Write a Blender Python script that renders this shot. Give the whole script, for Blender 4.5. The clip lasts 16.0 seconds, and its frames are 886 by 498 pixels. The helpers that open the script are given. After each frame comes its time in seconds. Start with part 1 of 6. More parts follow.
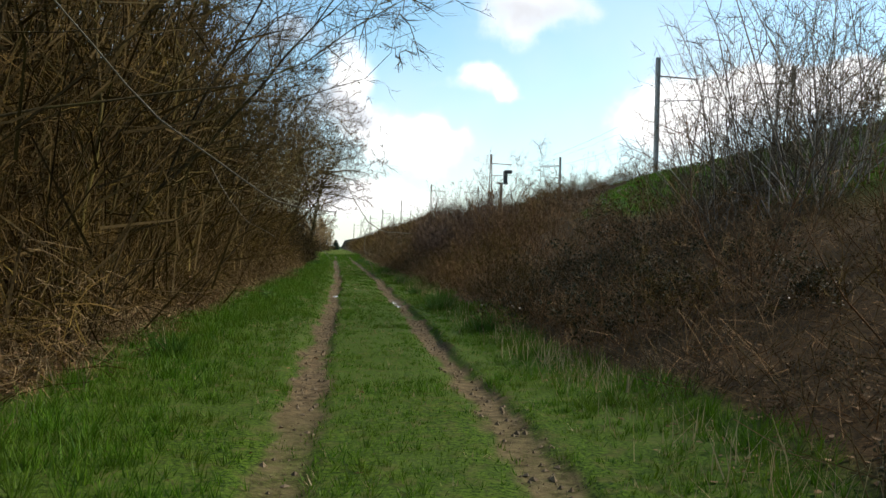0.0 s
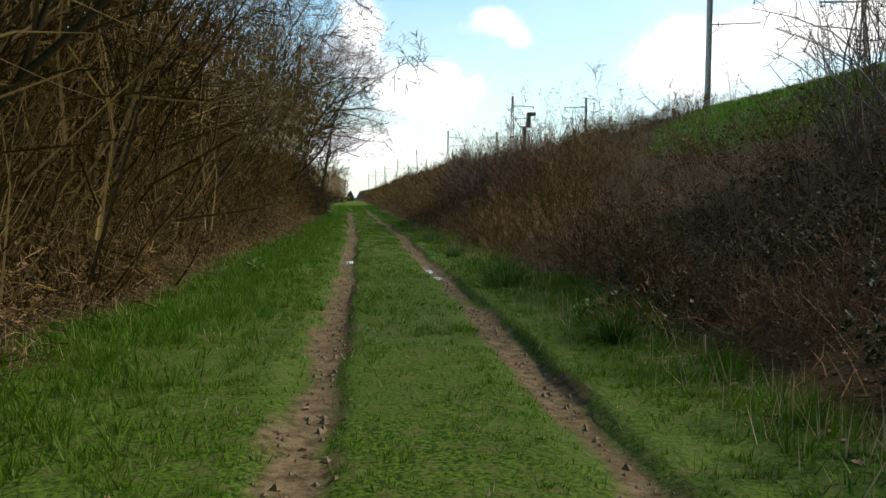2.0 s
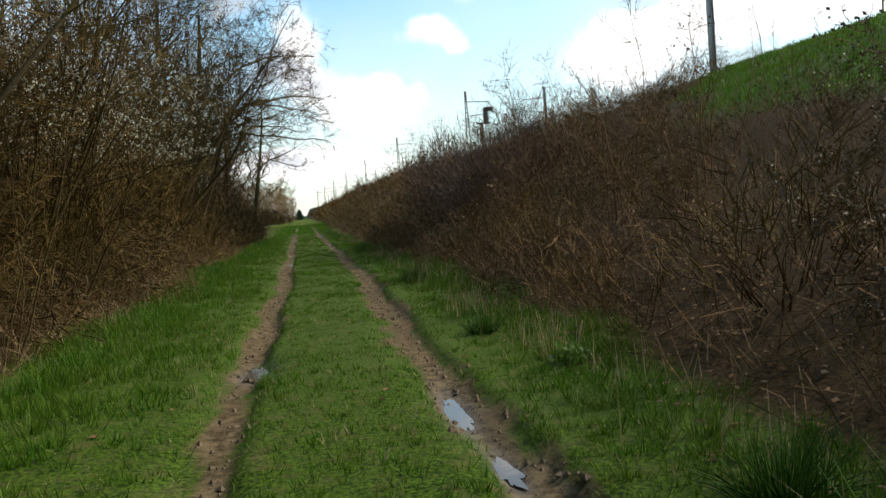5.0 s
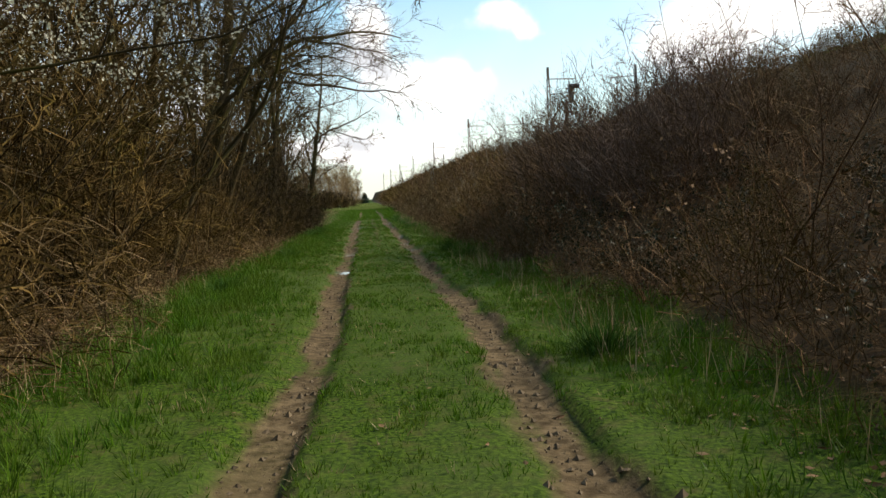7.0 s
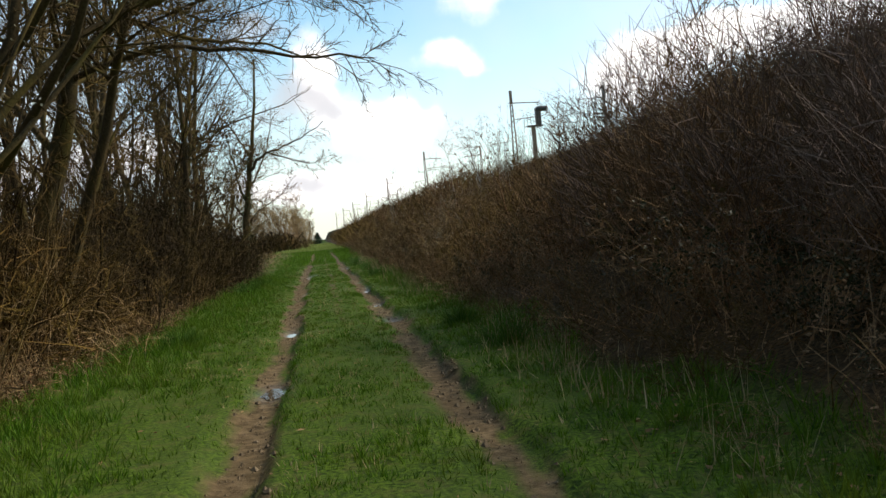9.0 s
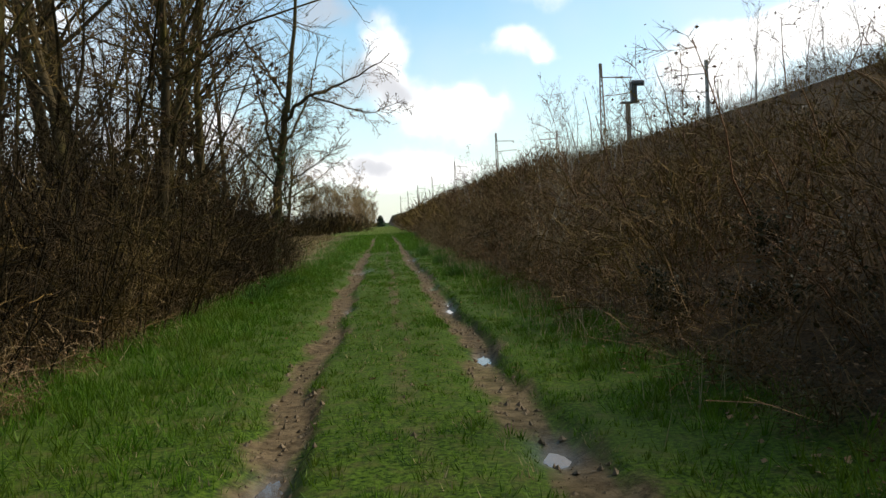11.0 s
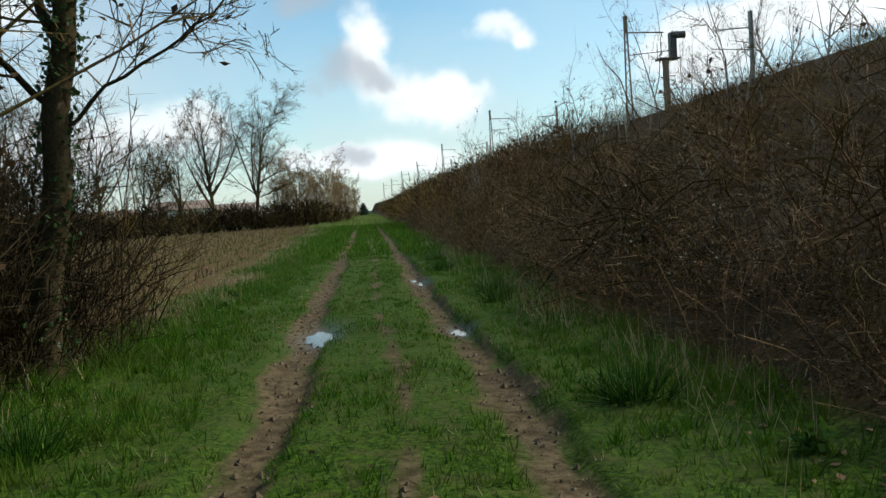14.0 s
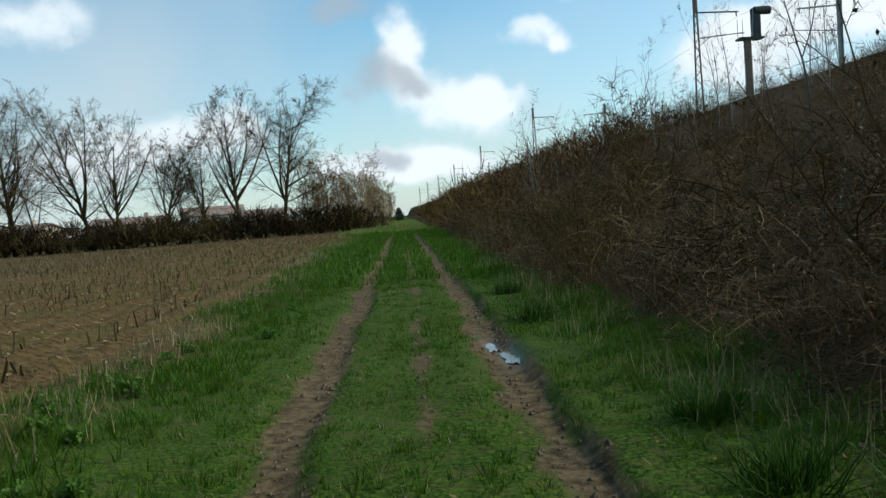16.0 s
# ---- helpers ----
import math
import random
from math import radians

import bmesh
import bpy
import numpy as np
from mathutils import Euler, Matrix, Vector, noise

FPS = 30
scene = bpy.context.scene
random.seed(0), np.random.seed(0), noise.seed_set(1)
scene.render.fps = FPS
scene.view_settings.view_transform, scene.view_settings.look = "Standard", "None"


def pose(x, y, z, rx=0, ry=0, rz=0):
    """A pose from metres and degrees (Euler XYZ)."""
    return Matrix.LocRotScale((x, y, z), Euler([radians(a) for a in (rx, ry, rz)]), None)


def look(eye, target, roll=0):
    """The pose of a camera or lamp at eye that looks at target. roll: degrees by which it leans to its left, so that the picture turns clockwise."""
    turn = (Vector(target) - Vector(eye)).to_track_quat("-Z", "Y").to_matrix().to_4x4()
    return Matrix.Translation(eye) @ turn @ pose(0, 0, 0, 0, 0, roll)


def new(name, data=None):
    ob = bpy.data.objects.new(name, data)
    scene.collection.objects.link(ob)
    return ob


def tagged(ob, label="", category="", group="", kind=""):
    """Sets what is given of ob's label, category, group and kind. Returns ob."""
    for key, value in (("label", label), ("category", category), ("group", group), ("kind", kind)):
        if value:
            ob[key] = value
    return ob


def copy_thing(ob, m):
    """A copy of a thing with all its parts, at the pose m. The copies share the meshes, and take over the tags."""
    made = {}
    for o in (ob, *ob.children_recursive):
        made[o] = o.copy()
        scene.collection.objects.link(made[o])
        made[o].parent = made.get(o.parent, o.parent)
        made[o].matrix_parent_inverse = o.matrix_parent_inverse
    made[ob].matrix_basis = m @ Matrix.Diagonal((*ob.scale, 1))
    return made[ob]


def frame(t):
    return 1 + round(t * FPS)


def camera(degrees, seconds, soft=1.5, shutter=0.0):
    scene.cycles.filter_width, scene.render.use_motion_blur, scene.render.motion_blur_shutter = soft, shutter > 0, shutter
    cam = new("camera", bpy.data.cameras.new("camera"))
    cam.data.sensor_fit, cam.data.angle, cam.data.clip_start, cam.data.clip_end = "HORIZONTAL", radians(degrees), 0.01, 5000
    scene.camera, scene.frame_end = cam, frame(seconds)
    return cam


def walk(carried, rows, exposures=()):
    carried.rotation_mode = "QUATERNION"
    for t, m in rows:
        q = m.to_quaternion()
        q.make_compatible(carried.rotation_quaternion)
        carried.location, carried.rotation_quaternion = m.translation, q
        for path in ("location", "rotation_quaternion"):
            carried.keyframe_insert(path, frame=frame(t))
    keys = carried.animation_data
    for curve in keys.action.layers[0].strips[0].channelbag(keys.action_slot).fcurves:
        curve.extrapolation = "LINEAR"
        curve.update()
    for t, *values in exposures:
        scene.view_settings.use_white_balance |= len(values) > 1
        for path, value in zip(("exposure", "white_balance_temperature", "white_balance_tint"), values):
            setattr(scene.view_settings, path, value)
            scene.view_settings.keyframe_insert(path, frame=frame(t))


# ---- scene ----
cam = camera(57.3, 16.0)
PATH = [
    (0.0, pose(0.000, -0.000, 1.265, 89.99, -1.43, -6.78)),
    (0.5, pose(-0.018, 1.449, 1.296, 89.56, -1.90, -5.97)),
    (1.0, pose(-0.017, 2.855, 1.276, 88.95, 0.43, -5.07)),
    (1.5, pose(-0.039, 4.174, 1.227, 85.38, 0.42, -5.88)),
    (2.0, pose(-0.035, 5.512, 1.221, 86.40, -0.30, -5.73)),
    (2.5, pose(0.010, 6.867, 1.226, 89.70, 0.21, -7.23)),
    (3.0, pose(0.094, 8.272, 1.241, 89.31, 1.64, -9.01)),
    (3.5, pose(0.226, 9.724, 1.239, 88.80, 3.34, -9.22)),
    (4.0, pose(0.318, 11.217, 1.229, 86.29, 4.52, -9.49)),
    (6.5, pose(0.375, 20.620, 1.288, 88.15, 2.86, -6.84)),
    (7.0, pose(0.316, 22.466, 1.252, 86.21, 3.14, -4.58)),
    (7.5, pose(0.278, 24.341, 1.195, 85.80, 2.74, -5.30)),
    (8.0, pose(0.233, 26.217, 1.196, 89.87, 1.88, -4.79)),
    (8.5, pose(0.246, 28.138, 1.250, 88.82, 5.19, -5.45)),
    (9.0, pose(0.275, 30.047, 1.268, 88.53, 5.26, -7.88)),
    (9.5, pose(0.288, 31.956, 1.258, 87.60, 6.01, -7.75)),
    (10.0, pose(0.283, 33.875, 1.252, 87.84, 5.01, -5.36)),
    (12.5, pose(0.238, 44.549, 1.197, 87.84, 1.83, -3.30)),
    (13.0, pose(0.167, 46.581, 1.232, 89.76, 1.30, -3.53)),
    (13.5, pose(0.133, 48.558, 1.258, 88.31, 3.32, -5.37)),
    (14.0, pose(0.098, 50.512, 1.239, 86.94, 3.80, -4.61)),
    (14.5, pose(0.127, 52.397, 1.209, 87.97, 3.51, -6.64)),
    (15.0, pose(0.158, 54.145, 1.234, 87.98, 4.47, -7.53)),
    (15.5, pose(0.109, 55.711, 1.230, 87.24, 5.96, -5.26)),
    (16.0, pose(-0.000, 57.198, 1.252, 87.43, 4.03, -2.10)),
]
WHITE_CLOUDS = [(0.004, 0.218, 0.046, 0.04), (0.0, 0.175, 0.05, 0.035), (0.05, 0.135, 0.085, 0.045), (0.112, 0.13, 0.045, 0.033), (0.157, 0.208, 0.06, 0.021), (0.19, 0.183, 0.026, 0.018),
                (-0.045, 0.062, 0.11, 0.03), (-0.389, 0.233, 0.091, 0.042), (-0.374, 0.083, 0.139, 0.055), (-0.232, 0.110, 0.084, 0.05), (0.04, 0.06, 0.09, 0.03), (0.364, 0.15, 0.075, 0.05),
                (0.535, 0.184, 0.174, 0.042), (0.481, 0.186, 0.139, 0.031), (0.222, 0.285, 0.115, 0.04)]
GREY_CLOUDS = [(-0.031, 0.171, 0.063, 0.038), (0.026, 0.156, 0.042, 0.021), (-0.074, 0.242, 0.077, 0.028), (0.222, 0.282, 0.104, 0.028), (-0.028, 0.071, 0.063, 0.021)]
SKY_TINT = (1.78, 2.12, 1.93)
SUN_POWER = 3.8
EXPOSURES = [(0.0, 0.15, 6600, 12), (4.0, 0.2, 6550, 11), (7.0, 0.2, 6850, 13), (10.0, 0.15, 6800, 14), (12.3, -0.15, 6400, 8), (14.0, -0.25, 6200, 6), (16.0, -0.38, 5950, 4)]
HANG_LIMB = [(-2.6, 4.4, 3.9), (-1.2, 3.9, 3.1), (-0.45, 3.6, 2.2), (-0.084, 3.53, 1.69), (0.015, 3.385, 1.485), (0.055, 3.332, 1.413), (0.088, 3.305, 1.36), (0.157, 3.279, 1.327), (0.253, 3.263, 1.324)]
SIDE_LIMB = [(-1.9, 4.6, 2.9), (-0.9, 3.8, 1.85), (-0.32, 3.5, 1.454), (-0.2, 3.5, 1.428), (-0.128, 3.5, 1.415), (-0.05, 3.5, 1.411)]
HANG_TWIGS = [[(0.088, 3.305, 1.36), (0.074, 3.299, 1.317), (0.071, 3.292, 1.251), (0.107, 3.292, 1.172)],
              [(0.071, 3.319, 1.39), (0.061, 3.312, 1.353), (0.068, 3.312, 1.324)],
              [(-0.084, 3.53, 1.69), (-0.183, 3.47, 1.551), (-0.114, 3.404, 1.419), (-0.114, 3.388, 1.337), (-0.11, 3.378, 1.254), (-0.051, 3.362, 1.201)],
              [(-0.183, 3.47, 1.551), (-0.232, 3.441, 1.432), (-0.14, 3.404, 1.399), (-0.044, 3.381, 1.386)],
              [(-0.11, 3.378, 1.254), (-0.087, 3.371, 1.241), (-0.064, 3.362, 1.228)],
              [(0.071, 3.292, 1.251), (0.084, 3.286, 1.238), (0.101, 3.286, 1.234)],
              [(-0.128, 3.5, 1.415), (-0.13, 3.5, 1.437), (-0.119, 3.5, 1.459)],
              [(-0.6, 3.65, 1.6), (-0.5, 3.55, 1.45), (-0.42, 3.5, 1.36), (-0.3, 3.46, 1.3)]]
walk(cam, PATH, EXPOSURES)

# ---- sky, sun ----
SUN_ELEVATION, SUN_AZIMUTH = radians(38), radians(78)   # azimuth clockwise from +y (ahead)
world = bpy.data.worlds.new("sky")
scene.world = world
world.use_nodes = True


def sky_nodes():
    nt = world.node_tree
    nt.nodes.clear()
    N, L = nt.nodes.new, nt.links.new

    def math_node(op, a, b=None, clamp=False):
        n = N("ShaderNodeMath")
        n.operation, n.use_clamp = op, clamp
        for i, v in enumerate((a, b)):
            if v is None:
                continue
            if isinstance(v, (int, float)):
                n.inputs[i].default_value = v
            else:
                L(v, n.inputs[i])
        return n.outputs[0]

    out, bg = N("ShaderNodeOutputWorld"), N("ShaderNodeBackground")
    sky = N("ShaderNodeTexSky")
    sky.sky_type, sky.sun_disc = "NISHITA", False
    sky.sun_elevation, sky.sun_rotation = SUN_ELEVATION, SUN_AZIMUTH
    sky.air_density, sky.dust_density, sky.ozone_density = 1.0, 0.6, 2.0
    tc, sep = N("ShaderNodeTexCoord"), N("ShaderNodeSeparateXYZ")
    L(tc.outputs["Generated"], sep.inputs[0])
    x, z = sep.outputs[0], sep.outputs[2]
    n1 = N("ShaderNodeTexNoise")
    n1.inputs["Scale"].default_value, n1.inputs["Detail"].default_value, n1.inputs["Roughness"].default_value = 11.0, 7.0, 0.6
    L(tc.outputs["Generated"], n1.inputs["Vector"])
    ragged = math_node("MULTIPLY", math_node("SUBTRACT", n1.outputs["Fac"], 0.5), 1.3)
    # the outlines billow: the lookup is pushed about by a broader noise
    n3 = N("ShaderNodeTexNoise")
    n3.inputs["Scale"].default_value, n3.inputs["Detail"].default_value = 13.0, 3.0
    L(tc.outputs["Generated"], n3.inputs["Vector"])
    push = N("ShaderNodeSeparateColor")
    L(n3.outputs["Color"], push.inputs[0])
    wx = math_node("ADD", x, math_node("MULTIPLY", math_node("SUBTRACT", push.outputs[0], 0.5), 0.11))
    wz = math_node("ADD", z, math_node("MULTIPLY", math_node("SUBTRACT", push.outputs[1], 0.5), 0.06))

    def smooth(v):
        n = N("ShaderNodeMapRange")
        n.interpolation_type = "SMOOTHERSTEP"
        L(v, n.inputs[0])
        return n.outputs[0]

    def cloud_bank(items):
        total = None
        for cx, cz, rx, rz in items:
            dx = math_node("DIVIDE", math_node("SUBTRACT", wx, cx), rx)
            dz = math_node("DIVIDE", math_node("SUBTRACT", wz, cz), rz)
            d2 = math_node("ADD", math_node("MULTIPLY", dx, dx), math_node("MULTIPLY", dz, dz))
            m = math_node("POWER", 0.26, d2)
            total = m if total is None else math_node("ADD", total, m)
        return smooth(math_node("MULTIPLY", math_node("ADD", math_node("SUBTRACT", total, 0.34), ragged), 1.15, True))

    white = cloud_bank(WHITE_CLOUDS)
    grey = cloud_bank(GREY_CLOUDS)
    # thin high haze: broad noise all over the sky, thicker towards the horizon
    n2 = N("ShaderNodeTexNoise")
    n2.inputs["Scale"].default_value, n2.inputs["Detail"].default_value = 2.6, 5.0
    L(tc.outputs["Generated"], n2.inputs["Vector"])
    low = math_node("SUBTRACT", 1.0, math_node("MULTIPLY", math_node("ABSOLUTE", z), 3.2), True)
    haze = math_node("ADD", math_node("MULTIPLY", low, 0.5), math_node("MULTIPLY", math_node("MULTIPLY", math_node("SUBTRACT", n2.outputs["Fac"], 0.43), 1.5), math_node("SUBTRACT", 1.15, z, True)), True)

    def mix(fac, a, b):
        n = N("ShaderNodeMix")
        n.data_type = "RGBA"
        L(fac, n.inputs["Factor"])
        for sock, v in ((n.inputs[6], a), (n.inputs[7], b)):
            if isinstance(v, tuple):
                sock.default_value = (*v, 1)
            else:
                L(v, sock)
        return n.outputs[2]

    lift = N("ShaderNodeMix")
    lift.data_type, lift.blend_type = "RGBA", "MULTIPLY"
    lift.inputs["Factor"].default_value = 1.0
    L(sky.outputs[0], lift.inputs[6])
    lift.inputs[7].default_value = (*SKY_TINT, 1)
    c = mix(haze, lift.outputs[2], (9.0, 9.3, 9.4))
    c = mix(white, c, (13.0, 13.1, 13.1))
    c = mix(math_node("MULTIPLY", grey, 0.8), c, (6.0, 6.4, 7.0))
    L(c, bg.inputs[0])
    bg.inputs[1].default_value = 0.1
    L(bg.outputs[0], out.inputs[0])


sky_nodes()
sun_data = bpy.data.lights.new("sun", "SUN")
sun_data.energy, sun_data.angle, sun_data.color = SUN_POWER, radians(5.0), (1.0, 0.93, 0.80)
sun = new("sun", sun_data)
sun_way = Vector((math.sin(SUN_AZIMUTH) * math.cos(SUN_ELEVATION), math.cos(SUN_AZIMUTH) * math.cos(SUN_ELEVATION), math.sin(SUN_ELEVATION)))
sun.matrix_world = look(sun_way * 300, (0, 0, 0))


# ---- materials ----
def material(name, build):
    m = bpy.data.materials.new(name)
    m.use_nodes = True
    nt = m.node_tree
    bsdf = nt.nodes["Principled BSDF"]
    build(nt, bsdf)
    return m


def node(nt, kind, **values):
    n = nt.nodes.new(kind)
    for key, v in values.items():
        n.inputs[key.replace("_", " ")].default_value = v
    return n


def mixed(nt, fac, a, b, blend="MIX"):
    n = nt.nodes.new("ShaderNodeMix")
    n.data_type, n.blend_type = "RGBA", blend
    for sock, v in ((n.inputs["Factor"], fac), (n.inputs[6], a), (n.inputs[7], b)):
        if isinstance(v, (int, float)):
            sock.default_value = v
        elif isinstance(v, tuple):
            sock.default_value = (*v, 1)
        else:
            nt.links.new(v, sock)
    return n.outputs[2]


def ranged(nt, value, lo, hi, to_lo=0.0, to_hi=1.0):
    n = nt.nodes.new("ShaderNodeMapRange")
    for i, v in enumerate((lo, hi, to_lo, to_hi)):
        n.inputs[i + 1].default_value = v
    nt.links.new(value, n.inputs[0])
    return n.outputs[0]


def noise_of(nt, scale, detail=4.0, rough=0.55, coord="Object"):
    tc = nt.nodes.new("ShaderNodeTexCoord")
    n = node(nt, "ShaderNodeTexNoise", Scale=scale, Detail=detail, Roughness=rough)
    nt.links.new(tc.outputs[coord], n.inputs["Vector"])
    return n.outputs["Fac"]


def world_noise(nt, scale, detail=4.0, rough=0.55):
    g = nt.nodes.new("ShaderNodeNewGeometry")
    n = node(nt, "ShaderNodeTexNoise", Scale=scale, Detail=detail, Roughness=rough)
    nt.links.new(g.outputs["Position"], n.inputs["Vector"])
    return n.outputs["Fac"]


def bump(nt, bsdf, height, strength=0.5, distance=0.02):
    b = node(nt, "ShaderNodeBump", Strength=strength, Distance=distance)
    nt.links.new(height, b.inputs["Height"])
    nt.links.new(b.outputs[0], bsdf.inputs["Normal"])


def bark(name, dark, pale, growth, amount=0.5, rough=0.9):
    """Bark in two tones with patches of lichen or moss; each plant and each twig differs."""
    def build(nt, bsdf):
        fine, broad = noise_of(nt, 40, 3), world_noise(nt, 1.3, 3)
        info, geo = nt.nodes.new("ShaderNodeObjectInfo"), nt.nodes.new("ShaderNodeNewGeometry")
        c = mixed(nt, ranged(nt, fine, 0.35, 0.65), dark, pale)
        c = mixed(nt, ranged(nt, geo.outputs["Random Per Island"], 0.0, 1.0, 0.0, 0.75), c, pale)
        c = mixed(nt, ranged(nt, broad, 0.48, 0.66, 0.0, amount), c, growth)
        v = ranged(nt, info.outputs["Random"], 0, 1, 0.5, 1.4)
        hsv = nt.nodes.new("ShaderNodeHueSaturation")
        nt.links.new(v, hsv.inputs["Value"])
        nt.links.new(c, hsv.inputs["Color"])
        nt.links.new(hsv.outputs[0], bsdf.inputs["Base Color"])
        bsdf.inputs["Roughness"].default_value = rough
        bsdf.inputs["Specular IOR Level"].default_value = 0.06
        bump(nt, bsdf, fine, 0.6, 0.01)
    return material(name, build)


def leafy(name, a, b, c3, rough=0.5, through_light=0.3, gloss=0.1):
    """Leaves or blades: three tones from leaf to leaf and patch to patch, some light shining through."""
    def build(nt, bsdf):
        geo, broad = nt.nodes.new("ShaderNodeNewGeometry"), world_noise(nt, 1.7, 4)
        c = mixed(nt, geo.outputs["Random Per Island"], a, b)
        c = mixed(nt, ranged(nt, broad, 0.42, 0.68, 0, 0.8), c, c3)
        nt.links.new(c, bsdf.inputs["Base Color"])
        bsdf.inputs["Roughness"].default_value = rough
        bsdf.inputs["Specular IOR Level"].default_value = gloss
        tr = nt.nodes.new("ShaderNodeBsdfTranslucent")
        nt.links.new(c, tr.inputs[0])
        ms = node(nt, "ShaderNodeMixShader")
        ms.inputs[0].default_value = through_light
        nt.links.new(bsdf.outputs[0], ms.inputs[1])
        nt.links.new(tr.outputs[0], ms.inputs[2])
        nt.links.new(ms.outputs[0], nt.nodes["Material Output"].inputs[0])
    return material(name, build)


def plain(name, a, b, rough=0.6, metal=0.0, scale=6.0, relief=0.2):
    def build(nt, bsdf):
        f = noise_of(nt, scale, 6, 0.65)
        g = noise_of(nt, scale * 9, 3)
        c = mixed(nt, ranged(nt, f, 0.4, 0.62), a, b)
        nt.links.new(mixed(nt, ranged(nt, g, 0.3, 0.8, 0, 0.35), c, b), bsdf.inputs["Base Color"])
        bsdf.inputs["Roughness"].default_value, bsdf.inputs["Metallic"].default_value = rough, metal
        bump(nt, bsdf, g, relief, 0.01)
    return material(name, build)


thicket_bark = bark("thicket_bark", (0.015, 0.01, 0.005), (0.075, 0.048, 0.02), (0.09, 0.07, 0.016), 0.5)
thicket_twig = bark("thicket_twig", (0.012, 0.0075, 0.0035), (0.15, 0.09, 0.028), (0.15, 0.105, 0.017), 0.5)
# thicket bark and twigs again, with the thicket's inner shade put into the colour
shade_toned_bark = bark("shade_toned_bark", (0.008, 0.006, 0.004), (0.034, 0.025, 0.013), (0.036, 0.03, 0.01), 0.5)
shade_toned_twig = bark("shade_toned_twig", (0.009, 0.006, 0.004), (0.046, 0.031, 0.015), (0.04, 0.031, 0.01), 0.5)
rod_bark = bark("rod_bark", (0.03, 0.02, 0.01), (0.18, 0.12, 0.054), (0.12, 0.09, 0.026), 0.4)
tree_bark = bark("tree_bark", (0.024, 0.017, 0.009), (0.085, 0.062, 0.03), (0.11, 0.09, 0.016), 0.6)
mossy_bark = bark("mossy_bark", (0.016, 0.012, 0.006), (0.075, 0.054, 0.025), (0.06, 0.052, 0.014), 0.6)
tree_twig = bark("tree_twig", (0.036, 0.024, 0.011), (0.13, 0.085, 0.032), (0.14, 0.105, 0.022), 0.5)
cane_bark = bark("cane_bark", (0.026, 0.014, 0.007), (0.17, 0.088, 0.042), (0.085, 0.056, 0.018), 0.4)
cane_twig = bark("cane_twig", (0.026, 0.015, 0.008), (0.215, 0.125, 0.06), (0.16, 0.105, 0.04), 0.45)
pale_cane = bark("pale_cane", (0.14, 0.09, 0.05), (0.34, 0.24, 0.14), (0.2, 0.16, 0.08), 0.3)
grey_bark = bark("grey_bark", (0.10, 0.085, 0.07), (0.30, 0.26, 0.22), (0.2, 0.17, 0.12), 0.3)
dull_twig = bark("dull_twig", (0.04, 0.028, 0.022), (0.17, 0.115, 0.085), (0.11, 0.08, 0.05), 0.3)
dull_bark = bark("dull_bark", (0.055, 0.038, 0.024), (0.20, 0.145, 0.09), (0.12, 0.09, 0.05), 0.3)
pale_stem = bark("pale_stem", (0.12, 0.095, 0.065), (0.32, 0.27, 0.20), (0.18, 0.165, 0.09), 0.4)
tangle_cane = bark("tangle_cane", (0.045, 0.028, 0.013), (0.29, 0.195, 0.098), (0.16, 0.105, 0.04), 0.4)
far_twig = bark("far_twig", (0.15, 0.10, 0.05), (0.36, 0.245, 0.125), (0.28, 0.20, 0.09), 0.4)
grass_blade = leafy("grass_blade", (0.02, 0.07, 0.005), (0.10, 0.205, 0.009), (0.10, 0.135, 0.014))
long_grass = leafy("long_grass", (0.026, 0.085, 0.011), (0.085, 0.18, 0.024), (0.055, 0.125, 0.017))
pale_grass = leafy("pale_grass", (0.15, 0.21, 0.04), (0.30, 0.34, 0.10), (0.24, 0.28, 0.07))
dry_blade = leafy("dry_blade", (0.16, 0.14, 0.05), (0.34, 0.27, 0.12), (0.10, 0.14, 0.03), 0.7, 0.2)
straw = leafy("straw", (0.34, 0.25, 0.13), (0.50, 0.40, 0.23), (0.26, 0.19, 0.10), 0.7, 0.2)
dead_leaf = leafy("dead_leaf", (0.16, 0.085, 0.04), (0.33, 0.20, 0.10), (0.22, 0.13, 0.07), 0.7, 0.15)
withered_leaf = leafy("withered_leaf", (0.05, 0.03, 0.015), (0.12, 0.07, 0.03), (0.08, 0.045, 0.02), 0.7, 0.1)
evergreen_leaf = leafy("evergreen_leaf", (0.012, 0.016, 0.006), (0.032, 0.036, 0.012), (0.05, 0.034, 0.014), 0.6, 0.1, 0.12)
bramble_leaf = leafy("bramble_leaf", (0.022, 0.03, 0.01), (0.08, 0.062, 0.022), (0.09, 0.045, 0.018), 0.5, 0.12, 0.2)
ivy_leaf = leafy("ivy_leaf", (0.025, 0.05, 0.014), (0.06, 0.10, 0.03), (0.04, 0.07, 0.02), 0.35, 0.15)
blossom = leafy("blossom", (0.55, 0.50, 0.36), (0.72, 0.68, 0.52), (0.5, 0.48, 0.3), 0.7, 0.3)
broad_leaf = leafy("broad_leaf", (0.07, 0.15, 0.02), (0.14, 0.23, 0.04), (0.1, 0.18, 0.03), 0.45, 0.3)
conifer_leaf = leafy("conifer_leaf", (0.012, 0.028, 0.016), (0.03, 0.055, 0.03), (0.02, 0.04, 0.02), 0.6, 0.1)
stub_stalk = leafy("stub_stalk", (0.09, 0.058, 0.024), (0.42, 0.29, 0.12), (0.11, 0.072, 0.028), 0.8, 0.05)
